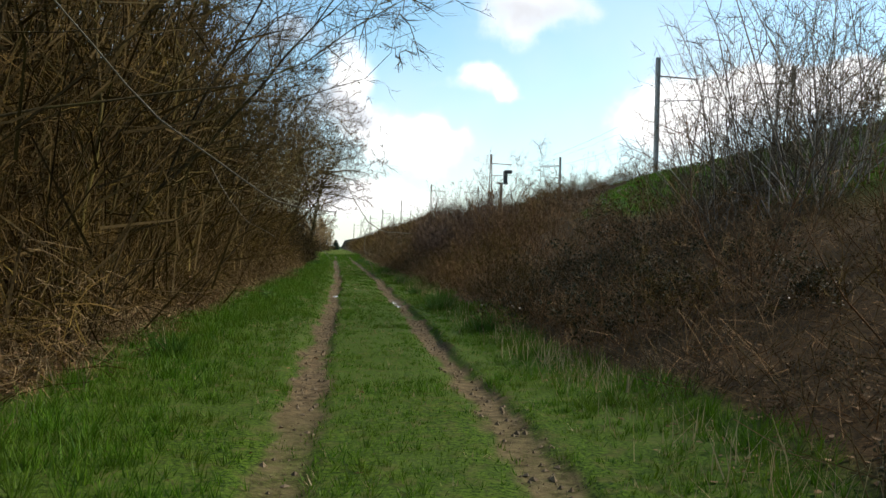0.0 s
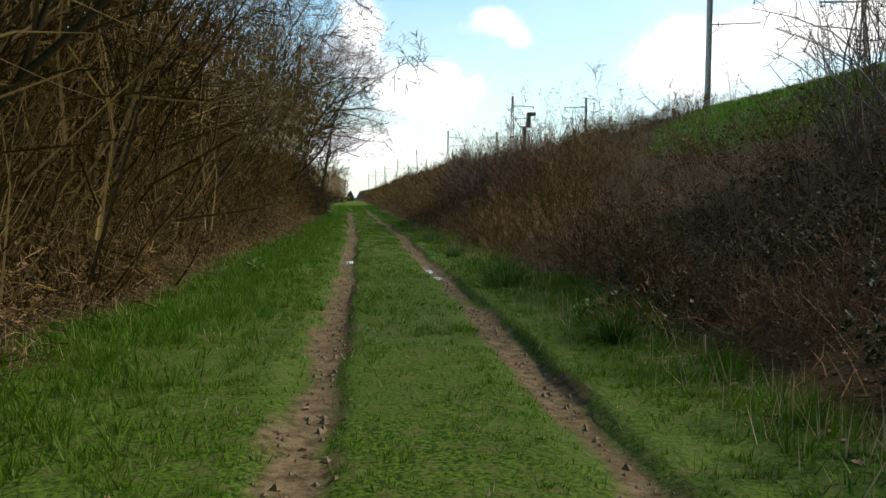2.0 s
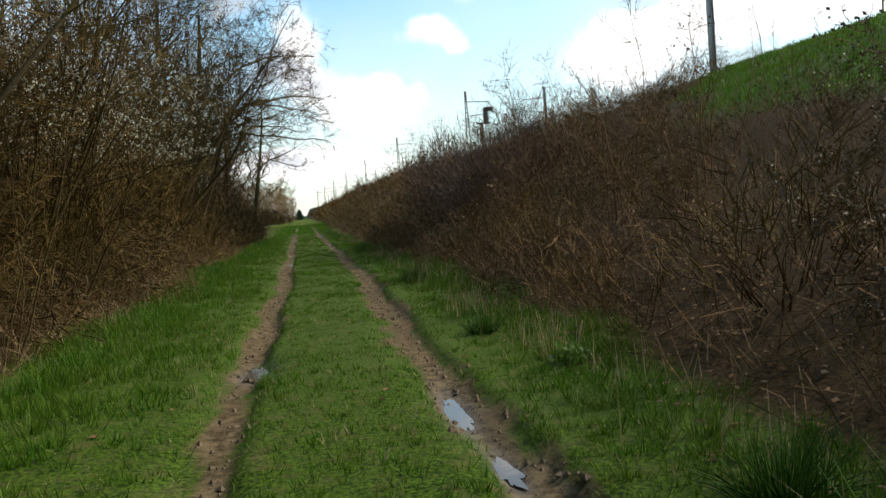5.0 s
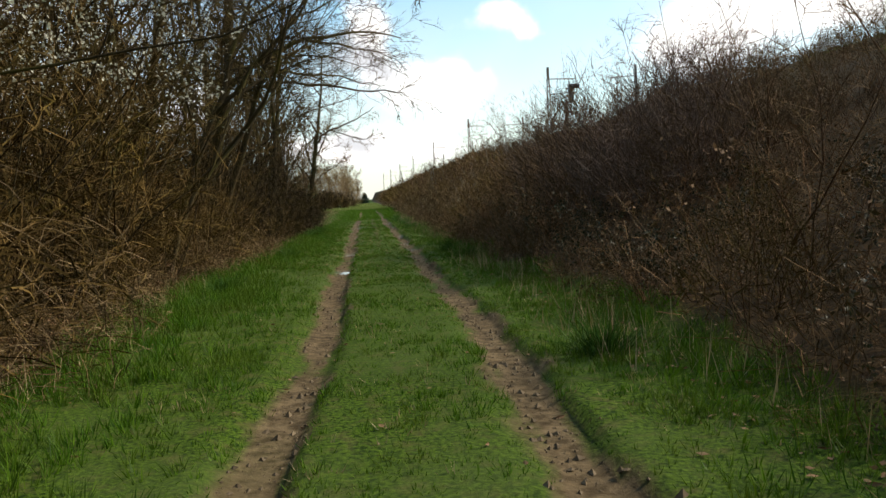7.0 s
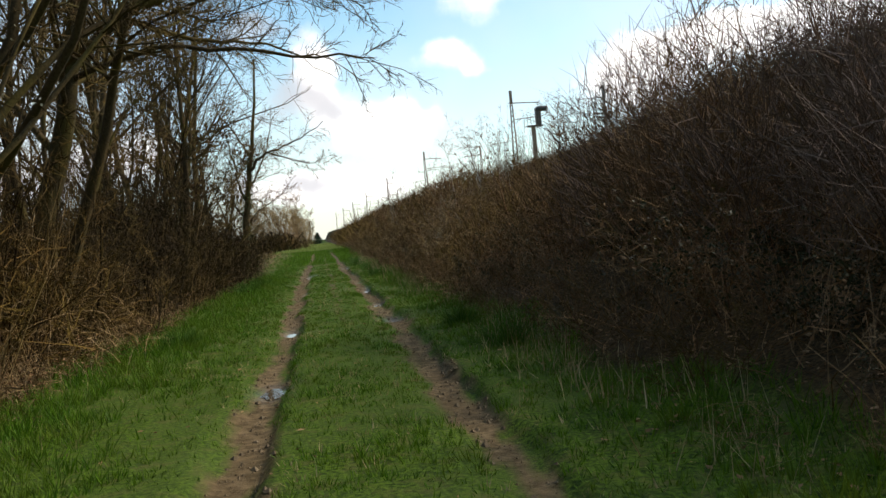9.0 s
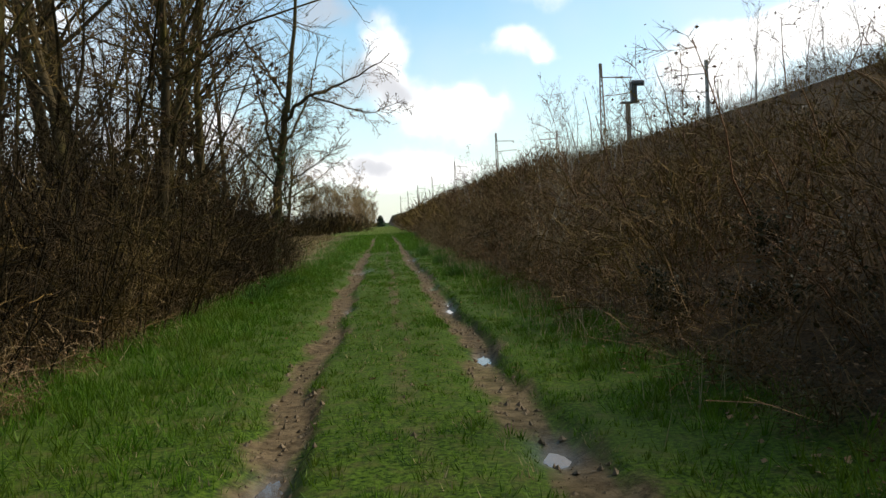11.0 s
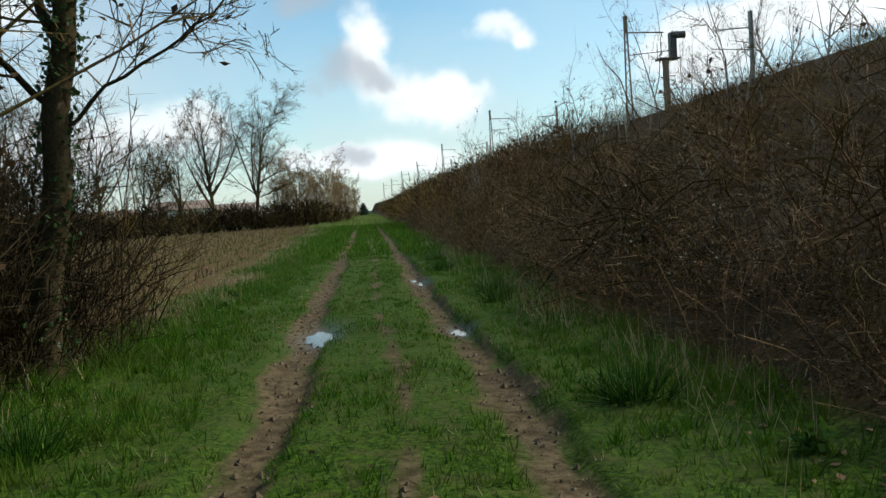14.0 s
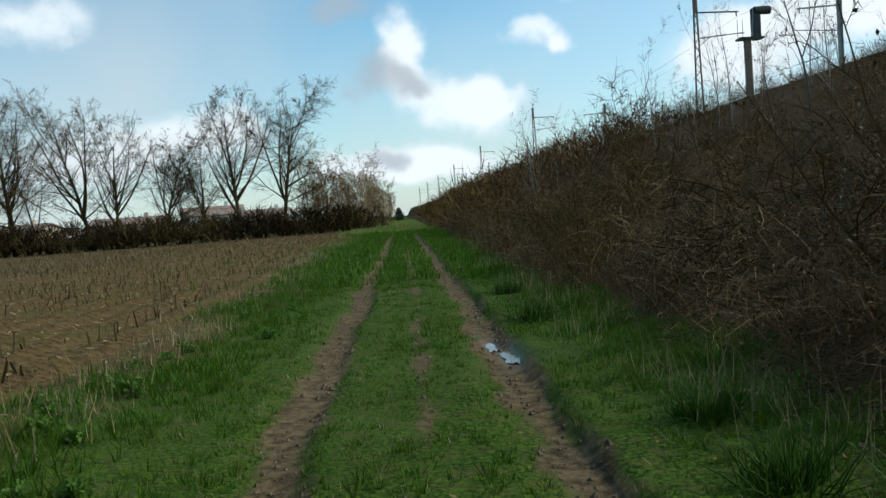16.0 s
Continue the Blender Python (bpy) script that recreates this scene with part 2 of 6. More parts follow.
galvanised = plain("galvanised", (0.20, 0.20, 0.20), (0.34, 0.34, 0.33), 0.55, 0.5)
rusted = plain("rusted", (0.17, 0.11, 0.075), (0.27, 0.20, 0.15), 0.8, 0.2)
concrete = plain("concrete", (0.28, 0.27, 0.25), (0.40, 0.38, 0.35), 0.85)
black_paint = plain("black_paint", (0.018, 0.018, 0.02), (0.035, 0.035, 0.038), 0.5)
glass_brown = plain("glass_brown", (0.10, 0.06, 0.045), (0.16, 0.11, 0.09), 0.25)
wire_metal = plain("wire_metal", (0.10, 0.09, 0.08), (0.16, 0.14, 0.12), 0.5, 0.6)
render_white = plain("render_white", (0.72, 0.69, 0.63), (0.80, 0.78, 0.73), 0.9, 0, 0.6)
render_buff = plain("render_buff", (0.50, 0.38, 0.27), (0.60, 0.47, 0.34), 0.9, 0, 0.6)
roof_tile = plain("roof_tile", (0.24, 0.16, 0.115), (0.34, 0.235, 0.17), 0.9, 0, 3.0)
dark_glass = plain("dark_glass", (0.03, 0.035, 0.04), (0.06, 0.065, 0.07), 0.1)


def water_build(nt, bsdf):
    bsdf.inputs["Base Color"].default_value = (0.10, 0.075, 0.05, 1)
    bsdf.inputs["Roughness"].default_value, bsdf.inputs["IOR"].default_value = 0.04, 1.33
    bsdf.inputs["Specular IOR Level"].default_value = 0.9
    bump(nt, bsdf, world_noise(nt, 14, 2), 0.05, 0.01)


puddle_water = material("puddle_water", water_build)


def ground_build(nt, bsdf):
    def attribute(name):
        a = nt.nodes.new("ShaderNodeAttribute")
        a.attribute_name = name
        return a.outputs["Fac"]
    fine, mid, broad = world_noise(nt, 34, 5, 0.65), world_noise(nt, 6, 5, 0.6), world_noise(nt, 0.6, 4)
    clod = world_noise(nt, 11, 4, 0.6)
    green = mixed(nt, ranged(nt, fine, 0.4, 0.62), (0.012, 0.03, 0.004), (0.085, 0.135, 0.013))
    green = mixed(nt, ranged(nt, mid, 0.5, 0.68, 0, 0.7), green, (0.10, 0.085, 0.03))
    green = mixed(nt, ranged(nt, broad, 0.45, 0.7, 0, 0.5), green, (0.07, 0.10, 0.022))
    mud = mixed(nt, ranged(nt, clod, 0.38, 0.62), (0.066, 0.045, 0.022), (0.175, 0.122, 0.064))
    mud = mixed(nt, ranged(nt, fine, 0.58, 0.72, 0, 0.7), mud, (0.25, 0.175, 0.095))
    mud = mixed(nt, ranged(nt, broad, 0.5, 0.65, 0, 0.5), mud, (0.10, 0.068, 0.034))
    soil = mixed(nt, ranged(nt, clod, 0.38, 0.62), (0.05, 0.03, 0.012), (0.15, 0.095, 0.036))
    soil = mixed(nt, ranged(nt, fine, 0.55, 0.7, 0, 0.8), soil, (0.24, 0.16, 0.062))
    soil = mixed(nt, ranged(nt, broad, 0.5, 0.68, 0, 0.45), soil, (0.075, 0.08, 0.02))
    litter = mixed(nt, ranged(nt, fine, 0.38, 0.62), (0.018, 0.011, 0.005), (0.10, 0.058, 0.023))
    litter = mixed(nt, ranged(nt, mid, 0.45, 0.65, 0, 0.6), litter, (0.035, 0.022, 0.012))
    c = mixed(nt, attribute("field"), green, soil)
    c = mixed(nt, attribute("litter"), c, litter)
    c = mixed(nt, attribute("mud"), c, mud)
    nt.links.new(c, bsdf.inputs["Base Color"])
    wet = ranged(nt, attribute("wet"), 0.0, 1.0, 0.92, 0.22)
    nt.links.new(wet, bsdf.inputs["Roughness"])
    nt.links.new(ranged(nt, attribute("wet"), 0.0, 1.0, 0.05, 0.6), bsdf.inputs["Specular IOR Level"])
    h = nt.nodes.new("ShaderNodeMath")
    h.operation = "ADD"
    nt.links.new(clod, h.inputs[0])
    nt.links.new(fine, h.inputs[1])
    bump(nt, bsdf, h.outputs[0], 0.5, 0.02)


ground_material = material("ground", ground_build)
clod_mud = plain("clod_mud", (0.08, 0.054, 0.027), (0.19, 0.132, 0.07), 0.95, 0, 5.0)


# ---- mesh tools ----
def mesh_of(name, verts, quads=None, tris=None, mat=None, smooth=False):
    verts = np.asarray(verts, np.float32).reshape(-1, 3)
    quads = np.zeros((0, 4), np.int32) if quads is None else np.asarray(quads, np.int32).reshape(-1, 4)
    tris = np.zeros((0, 3), np.int32) if tris is None else np.asarray(tris, np.int32).reshape(-1, 3)
    me = bpy.data.meshes.new(name)
    me.vertices.add(len(verts))
    me.vertices.foreach_set("co", verts.ravel())
    me.loops.add(quads.size + tris.size)
    me.loops.foreach_set("vertex_index", np.concatenate([quads.ravel(), tris.ravel()]))
    me.polygons.add(len(quads) + len(tris))
    starts = np.concatenate([np.arange(len(quads)) * 4, quads.size + np.arange(len(tris)) * 3]).astype(np.int32)
    me.polygons.foreach_set("loop_start", starts)
    me.polygons.foreach_set("use_smooth", np.full(len(starts), smooth))
    me.update(calc_edges=True)
    if mat:
        me.materials.append(mat)
    return me


def tube_data(groups, k=3):
    """Tapered tubes round polylines: groups of (points B x n x 3, radii B x n)."""
    V, Q, base = [], [], 0
    ang = np.arange(k) * 2 * np.pi / k
    for P, R in groups:
        B, n, _ = P.shape
        T = np.gradient(P, axis=1)
        T /= np.linalg.norm(T, axis=2, keepdims=True) + 1e-9
        ref = np.where(np.abs(T[:, :1, 2:3]) > 0.8, np.array([[[1.0, 0.1, 0]]]), np.array([[[0, 0.1, 1.0]]]))
        if k == 2:
            ref = np.random.default_rng(B).normal(size=(B, 1, 3))
        U = np.cross(T, np.broadcast_to(ref, T.shape))
        U /= np.linalg.norm(U, axis=2, keepdims=True) + 1e-9
        W = np.cross(T, U)
        ring = P[:, :, None, :] + R[:, :, None, None] * (np.cos(ang)[None, None, :, None] * U[:, :, None, :] + np.sin(ang)[None, None, :, None] * W[:, :, None, :])
        V.append(ring.reshape(-1, 3))
        idx = base + np.arange(B * n * k).reshape(B, n, k)
        a, b = idx[:, :-1, :], idx[:, 1:, :]
        ring_q = np.stack([a, np.roll(a, -1, 2), np.roll(b, -1, 2), b], -1)
        Q.append((ring_q[:, :, :1] if k == 2 else ring_q).reshape(-1, 4))
        base += B * n * k
    return np.concatenate(V), np.concatenate(Q)


def tubes(name, groups, mat, k=3):
    v, q = tube_data(groups, k)
    return mesh_of(name, v, q, None, mat, True)


def twig_mesh(name, groups, mat):
    """Thin flat twigs along polylines, each drawn out to a point."""
    V, Q, T, base = [], [], [], 0
    for P, R in groups:
        B, n, _ = P.shape
        d = P[:, -1] - P[:, 0]
        side = np.cross(d, np.random.default_rng(B + n).normal(size=(B, 3)))
        side /= np.linalg.norm(side, axis=1, keepdims=True) + 1e-9
        w = R[:, :-1, None] * side[:, None, :]
        V.append(np.concatenate([np.stack([P[:, :-1] - w, P[:, :-1] + w], 2).reshape(B, -1, 3), P[:, -1:]], 1).reshape(-1, 3))
        m = 2 * n - 1
        at = base + m * np.arange(B)[:, None]
        for i in range(n - 2):
            Q.append(at + np.array([2 * i, 2 * i + 1, 2 * i + 3, 2 * i + 2]))
        T.append(at + np.array([m - 3, m - 2, m - 1]))
        base += B * m
    return mesh_of(name, np.concatenate(V), np.concatenate(Q) if Q else None, np.concatenate(T), mat, True)


def leaf_data(rng, centres, size, stretch=1.6):
    """A small folded quad for each centre, turned at random."""
    n = len(centres)
    d = rng.normal(size=(n, 3))
    d /= np.linalg.norm(d, axis=1, keepdims=True)
    e = np.cross(d, rng.normal(size=(n, 3)))
    e /= np.linalg.norm(e, axis=1, keepdims=True)
    up = np.cross(d, e)
    s = (size * rng.uniform(0.6, 1.4, n))[:, None]
    c = np.asarray(centres)
    v = np.stack([c, c + d * s * stretch * 0.5 + e * s * 0.5 + up * s * 0.15, c + d * s * stretch, c + d * s * stretch * 0.5 - e * s * 0.5 + up * s * 0.15], 1)
    return v.reshape(-1, 3), np.arange(4 * n).reshape(-1, 4)


def leaves(name, rng, centres, size, mat, stretch=1.6):
    v, q = leaf_data(rng, centres, size, stretch)
    return mesh_of(name, v, q, None, mat)


def grow(rng, P, R, count, t0, length, angle, up, wiggle, n, thin, shrink=0.5):
    """Side shoots on every polyline of P: count each, from t0 of its length outwards."""
    B, m, _ = P.shape
    t = rng.uniform(t0, 0.98, (B, count))
    f = t * (m - 1)
    i = np.minimum(f.astype(int), m - 2)
    w = (f - i)[..., None]
    b = np.arange(B)[:, None]
    start = P[b, i] * (1 - w) + P[b, i + 1] * w
    r0 = (R[b, i] * (1 - w[..., 0]) + R[b, i + 1] * w[..., 0]) * thin
    tan = P[b, i + 1] - P[b, i]
    tan /= np.linalg.norm(tan, axis=2, keepdims=True) + 1e-9
    side = np.cross(tan, rng.normal(size=tan.shape))
    side /= np.linalg.norm(side, axis=2, keepdims=True) + 1e-9
    a = np.radians(rng.normal(angle, angle * 0.25, t.shape))[..., None]
    d = np.cos(a) * tan + np.sin(a) * side
    own = np.linalg.norm(P[:, -1] - P[:, 0], axis=1)[:, None]
    L = own * length * (1 - shrink * t) * rng.uniform(0.6, 1.3, t.shape)
    d, start, L, r0 = d.reshape(-1, 3), start.reshape(-1, 3), L.reshape(-1), r0.reshape(-1)
    return shoots(rng, start, d, L, r0, n, up, wiggle)


def shoots(rng, start, d, L, r0, n, up, wiggle, tip=0.25):
    pts = [start]
    step = (L / (n - 1))[:, None]
    d = np.array(d, float)
    for _ in range(n - 1):
        d = d + rng.normal(size=d.shape) * wiggle
        d[:, 2] += up
        d /= np.linalg.norm(d, axis=1, keepdims=True) + 1e-9
        pts.append(pts[-1] + d * step)
    P = np.stack(pts, 1)
    R = r0[:, None] * np.linspace(1, tip, n)[None, :]
    return P, np.maximum(R, 0.0016)


def thing(name, label, category, group, parts, m=None):
    """An Empty at the base with its part meshes: (name, mesh, label)."""
    ob = tagged(new(name), label, category, group)
    for pname, me, plabel in parts:
        c = new(pname, me)
        c.parent = ob
        if plabel:
            c["label"] = plabel
        if pname in ("woody_frame", "brushwood", "branch_crown", "twig_crown", "ivy", "foliage", "blossom"):
            c["kind"] = "stuff"
    if m is not None:
        ob.matrix_basis = m
    return ob


def placed(x, y, z, turn=0.0, size=1.0, lean_x=0.0, lean_y=0.0, tall=1.0):
    return pose(x, y, z, lean_x, lean_y, 0) @ pose(0, 0, 0, 0, 0, turn) @ Matrix.Diagonal((size, size, size * tall, 1))


def lattice_noise(x, y, seed=0):
    """Smooth value noise in 0..1, for uneven edges and heights."""
    x, y = np.asarray(x, float), np.asarray(y, float)
    xi, yi = np.floor(x).astype(np.int64), np.floor(y).astype(np.int64)
    fx, fy = x - xi, y - yi
    fx, fy = fx * fx * (3 - 2 * fx), fy * fy * (3 - 2 * fy)

    def h(a, b):
        n = (a * 374761393 + b * 668265263 + seed * 1442695041) & 0x7FFFFFFF
        n = ((n ^ (n >> 13)) * 1274126177) & 0x7FFFFFFF
        return ((n ^ (n >> 16)) & 0xFFFF) / 65535.0
    return (h(xi, yi) * (1 - fx) + h(xi + 1, yi) * fx) * (1 - fy) + (h(xi, yi + 1) * (1 - fx) + h(xi + 1, yi + 1) * fx) * fy


# ---- lie of the land ----
RUT = 0.76
BANK_Z = 6.1


def centre(y):
    return 0.48 - 0.0145 * np.maximum(0, np.asarray(y, float) - 28)


def foot(y):
    return np.interp(y, [-30, 20, 50, 98, 240, 600], [2.6, 2.6, 2.25, 1.7, -0.2, -4.5])


def shoulder(y):
    return np.interp(y, [-60, 52, 111, 168, 226, 600], [19.0, 18.4, 17.4, 15.2, 13.0, -1.0])


PUDDLES = [(-0.22, 21.9, 0.13, 0.36), (-0.36, 37.5, 0.13, 0.3), (-0.42, 42.0, 0.09, 0.3), (-0.58, 59.15, 0.2, 0.62),
           (0.86, 58.85, 0.11, 0.3), (0.79, 64.4, 0.09, 0.4), (1.0, 49.5, 0.07, 0.32), (1.03, 50.4, 0.06, 0.25), (0.95, 53.0, 0.08, 0.25), (1.06, 42.3, 0.11, 0.22),
           (1.16, 19.8, 0.08, 0.5), (1.2, 18.6, 0.06, 0.3), (1.02, 45.4, 0.07, 0.25), (0.66, 65.0, 0.06, 0.3), (-0.45, 50.0, 0.06, 0.25)]
WATER_Z = -0.085


def rut_line(y):
    return 0.13 * (lattice_noise(np.asarray(y) * 0.45, 0 * np.asarray(y), 3) - 0.5)


def height(x, y):
    x, y = np.asarray(x, float), np.asarray(y, float)
    q = x - centre(y) - rut_line(y) + 0.09 * (lattice_noise(x * 3.1, y * 2.3, 6) - 0.5)
    deep = 0.6 + 0.7 * lattice_noise(y * 0.35, x * 0 + np.sign(q), 5)
    z = 0.02 * (lattice_noise(x * 1.6, y * 1.6, 1) - 0.5) + 0.04 * (lattice_noise(x * 0.3, y * 0.3, 2) - 0.5)
    near = np.exp(-np.maximum(0, y - 120) / 60)
    for s in (-1, 1):
        u = q - s * RUT
        z = z - near * 0.07 * np.clip(0.3 + y / 16, 0.3, 1) * deep * np.exp(-np.abs(u / np.where(u > 0, 0.17, 0.23)) ** np.where(u > 0, 8.0, 2.5))
        z = z + near * 0.012 * np.exp(-((q - s * (RUT + 0.3)) / 0.12) ** 2)
    for px, py, rx, ry in PUDDLES:
        d = ((x - px) / rx) ** 2 + ((y - py) / ry) ** 2
        z = np.where(d < 6, z * (1 - np.exp(-d * 0.8)) + (-0.125 + 0.012 * lattice_noise(x * 14, y * 9, 8)) * np.exp(-d * 0.8), z)
    z = z + 0.03 * np.clip(np.abs(q) - 1.2, 0, 1.2)
    row = np.clip((field_edge(y) - 0.4 - x) / 0.8, 0, 1) * np.clip((y - 57) / 3, 0, 1) * np.clip((x + 16) / 3, 0, 1) * np.clip((150 - y) / 20, 0, 1)
    z = z + row * (0.065 * np.cos((x + 3.5 + 0.0145 * (y - 60)) * 2 * np.pi / 0.75) + 0.05 * (lattice_noise(x * 2.5, y * 1.7, 14) - 0.5))
    f, s = foot(y), shoulder(y)
    t = np.clip((x - f) / (s - f), 0, 1)
    bank = BANK_Z * (t - 0.02 * np.sin(t * np.pi * 2)) + 0.35 * np.clip(t * 8, 0, 1) * (lattice_noise(x * 0.45, y * 0.35, 9) - 0.5) * (1 - np.clip((t - 0.8) * 5, 0, 1))
    z = np.where(x > f, z * np.clip(1 - (x - f), 0, 1) + bank, z)
    z = np.where(x > s + 16, BANK_Z * np.clip(1 - (x - s - 16) / 15, 0, 1), z)
    return z


def masks(x, y):
    q = x - centre(y) - rut_line(y)
    n1, n2 = 0.6 * lattice_noise(x * 3.3, y * 2.2, 11) + 0.4 * lattice_noise(x * 9, y * 6, 13), lattice_noise(x * 1.1, y * 0.6, 12)
    mud = np.zeros_like(q)
    for s in (-1, 1):
        w = 0.17 + 0.05 * (n2 - 0.4)
        mud = np.maximum(mud, np.clip((w - np.abs(q - s * RUT) + 0.34 * (n1 - 0.5)) / 0.06, 0, 1))
    mud = np.maximum(mud, 0.9 * np.clip((0.05 - np.abs(q - 0.06) + 0.3 * (n1 - 0.52)) / 0.05, 0, 1) * np.clip((y - 40) / 10, 0, 1))
    mud *= np.clip(0.35 + y / 14 + 0.5 * (n2 - 0.5), 0, 1) * np.clip(1.25 - np.maximum(0, y - 85) / 60, 0, 1) * np.clip(0.75 + n2, 0, 1)
    f = foot(y)
    lit = np.clip((x - f + 0.5 * (n2 - 0.5)) / 0.35, 0, 1) * (1 - grass_bank(x, y))
    left = thicket_edge(y)
    inside = (y < 59)
    lit = np.maximum(lit, np.where(inside, np.clip((left - x + 0.7 * (n2 - 0.5)) / 0.4, 0, 1) * np.clip((x + 14) / 2, 0, 1), 0))
    fe = field_edge(y)
    field = np.clip((fe - x + 1.2 * (n2 - 0.5) + 0.4 * (n1 - 0.5)) / 0.8, 0, 1) * np.clip((y - 56) / 4, 0, 1)
    field = np.maximum(field, np.clip((-11 - x) / 2, 0, 1)) * np.clip((136 + 0.3 * x - y) / 3 + 12, 0, 1)
    wet = np.zeros_like(q)
    for px, py, rx, ry in PUDDLES:
        wet = np.maximum(wet, np.exp(-0.7 * (((x - px) / rx) ** 2 + ((y - py) / ry) ** 2)))
    return mud, np.clip(field, 0, 1), lit, wet


def grass_bank(x, y):
    """The open grass on the upper part of the bank."""
    t = (x - foot(y)) / (shoulder(y) - foot(y))
    edge = np.interp(y, [0, 14, 34, 42, 50], [0.5, 0.40, 0.44, 0.65, 0.97])
    return np.clip((t - edge + 0.16 * (lattice_noise(x * 0.5, y * 0.3, 21) - 0.5)) / 0.08, 0, 1)


def thicket_edge(y):
    return -2.35 - 0.45 * lattice_noise(np.asarray(y) * 0.25, 0 * np.asarray(y), 31)


def field_edge(y):
    return np.interp(y, [50, 62, 66, 75, 90, 140, 240], [-3.2, -2.4, -2.15, -2.7, -3.3, -4.6, -6.5])


def steps(*runs):
    """Coordinates: (start, stop, step) runs, joined."""
    return np.unique(np.round(np.concatenate([np.arange(a, b, s) for a, b, s in runs]), 4))


gx = steps((-2500, -300, 300), (-300, -60, 30), (-60, -14, 3), (-14, -3.2, 0.19), (-3.2, -1.4, 0.14), (-1.4, 1.9, 0.05), (1.9, 3.2, 0.14), (3.2, 20, 0.8), (20, 60, 2.5), (60, 300, 30), (300, 2801, 300))
gy = steps((-300, -40, 40), (-40, -3, 2), (-3, 75, 0.26), (75, 125, 0.6), (125, 300, 4), (300, 1000, 60), (1000, 4801, 400))
X, Y = np.meshgrid(gx, gy)
Z = height(X, Y)
idx = np.arange(X.size).reshape(X.shape)
ground_mesh = mesh_of("ground", np.stack([X, Y, Z], -1), np.stack([idx[:-1, :-1], idx[:-1, 1:], idx[1:, 1:], idx[1:, :-1]], -1), None, ground_material, True)
for key, values in zip(("mud", "field", "litter", "wet"), masks(X, Y)):
    ground_mesh.attributes.new(key, "FLOAT", "POINT").data.foreach_set("value", values.astype(np.float32).ravel())
ground = tagged(new("ground", ground_mesh), "grassy farm track with two muddy ruts below a railway bank", "ground", "", "structure")


# ---- puddles ----
def puddle(x, y, rx, ry, rng):
    n = 40
    a = np.arange(n) * 2 * np.pi / n
    r = 0.85 + 0.5 * (lattice_noise(np.cos(a) * 3 + x * 7, np.sin(a) * 3 + y, 41) - 0.5) + 0.3 * (lattice_noise(np.cos(a) * 8 + x * 7, np.sin(a) * 8 + y, 42) - 0.5)
    rim = np.stack([x + rx * r * np.cos(a), y + ry * r * np.sin(a), np.full(n, WATER_Z)], -1)
    v = np.concatenate([rim, [[x, y, WATER_Z]]])
    t = np.stack([np.arange(n), (np.arange(n) + 1) % n, np.full(n, n)], -1)
    return tagged(new("puddle", mesh_of("puddle", v, None, t, puddle_water)), "shallow muddy rain puddle lying in a wheel rut", "puddle", "puddles in the ruts")


rng = np.random.default_rng(7)
for p in PUDDLES:
    puddle(*p, rng)


# ---- plants: one of each kind, then copies ----
def shrub_parts(seed, stems, tall, spread, bark_a, bark_b, twigs=8, fine=8, up=0.05, arch=0.0, radius=0.014, extra=(), fine_r=0.0026, reach=0.38, bound=None):
    rng = np.random.default_rng(seed)
    a = rng.uniform(0, 2 * np.pi, stems)
    d = np.stack([np.cos(a) * spread, np.sin(a) * spread, np.ones(stems)], -1) * rng.uniform(0.7, 1.2, (stems, 1))
    d += rng.normal(size=d.shape) * 0.22
    d /= np.linalg.norm(d, axis=1, keepdims=True)
    s = np.stack([np.cos(a), np.sin(a), 0 * a], -1) * rng.uniform(0, 0.45, (stems, 1))
    s[:, 2] = -0.15
    P0, R0 = shoots(rng, s, d, tall * rng.uniform(0.6, 1.15, stems), radius * rng.uniform(0.6, 1.5, stems), 6, -arch, 0.13)
    def within(P, R):
        k = (np.hypot(P[:, :, 0], P[:, :, 1]) < (bound or tall * (0.62 if spread < 0.55 else 0.72))).all(axis=1)
        return P[k], R[k]
    P0, R0 = within(P0, R0)
    P1, R1 = within(*grow(rng, P0, R0, twigs, 0.1, reach, 48, up, 0.24, 4, 0.55))
    P2, R2 = within(*grow(rng, P1, R1, fine, 0.1, 0.6, 52, up, 0.42, 2, 0.6, 0.4))
    parts = [("woody_frame", tubes("woody_frame", [(P0, R0)], bark_a, 3), ""),
             ("brushwood", twig_mesh("brushwood", [(P1, np.clip(R1, fine_r * 1.4, fine_r * 2.4)), (P2, np.clip(R2, fine_r * 1.2, fine_r * 1.6))], bark_b), "")]
    for kind, mat, count, size in extra:
        ends = np.concatenate([P2[:, -1], P1[:, -1], P1[:, 2]])
        if kind == "blossom":
            ends = ends[ends[:, 2] > 0.5 * tall]
        c = ends[rng.integers(0, len(ends), count)] + rng.normal(size=(count, 3)) * 0.03
        parts.append((kind, leaves(kind, rng, c, size, mat), ""))
    return parts


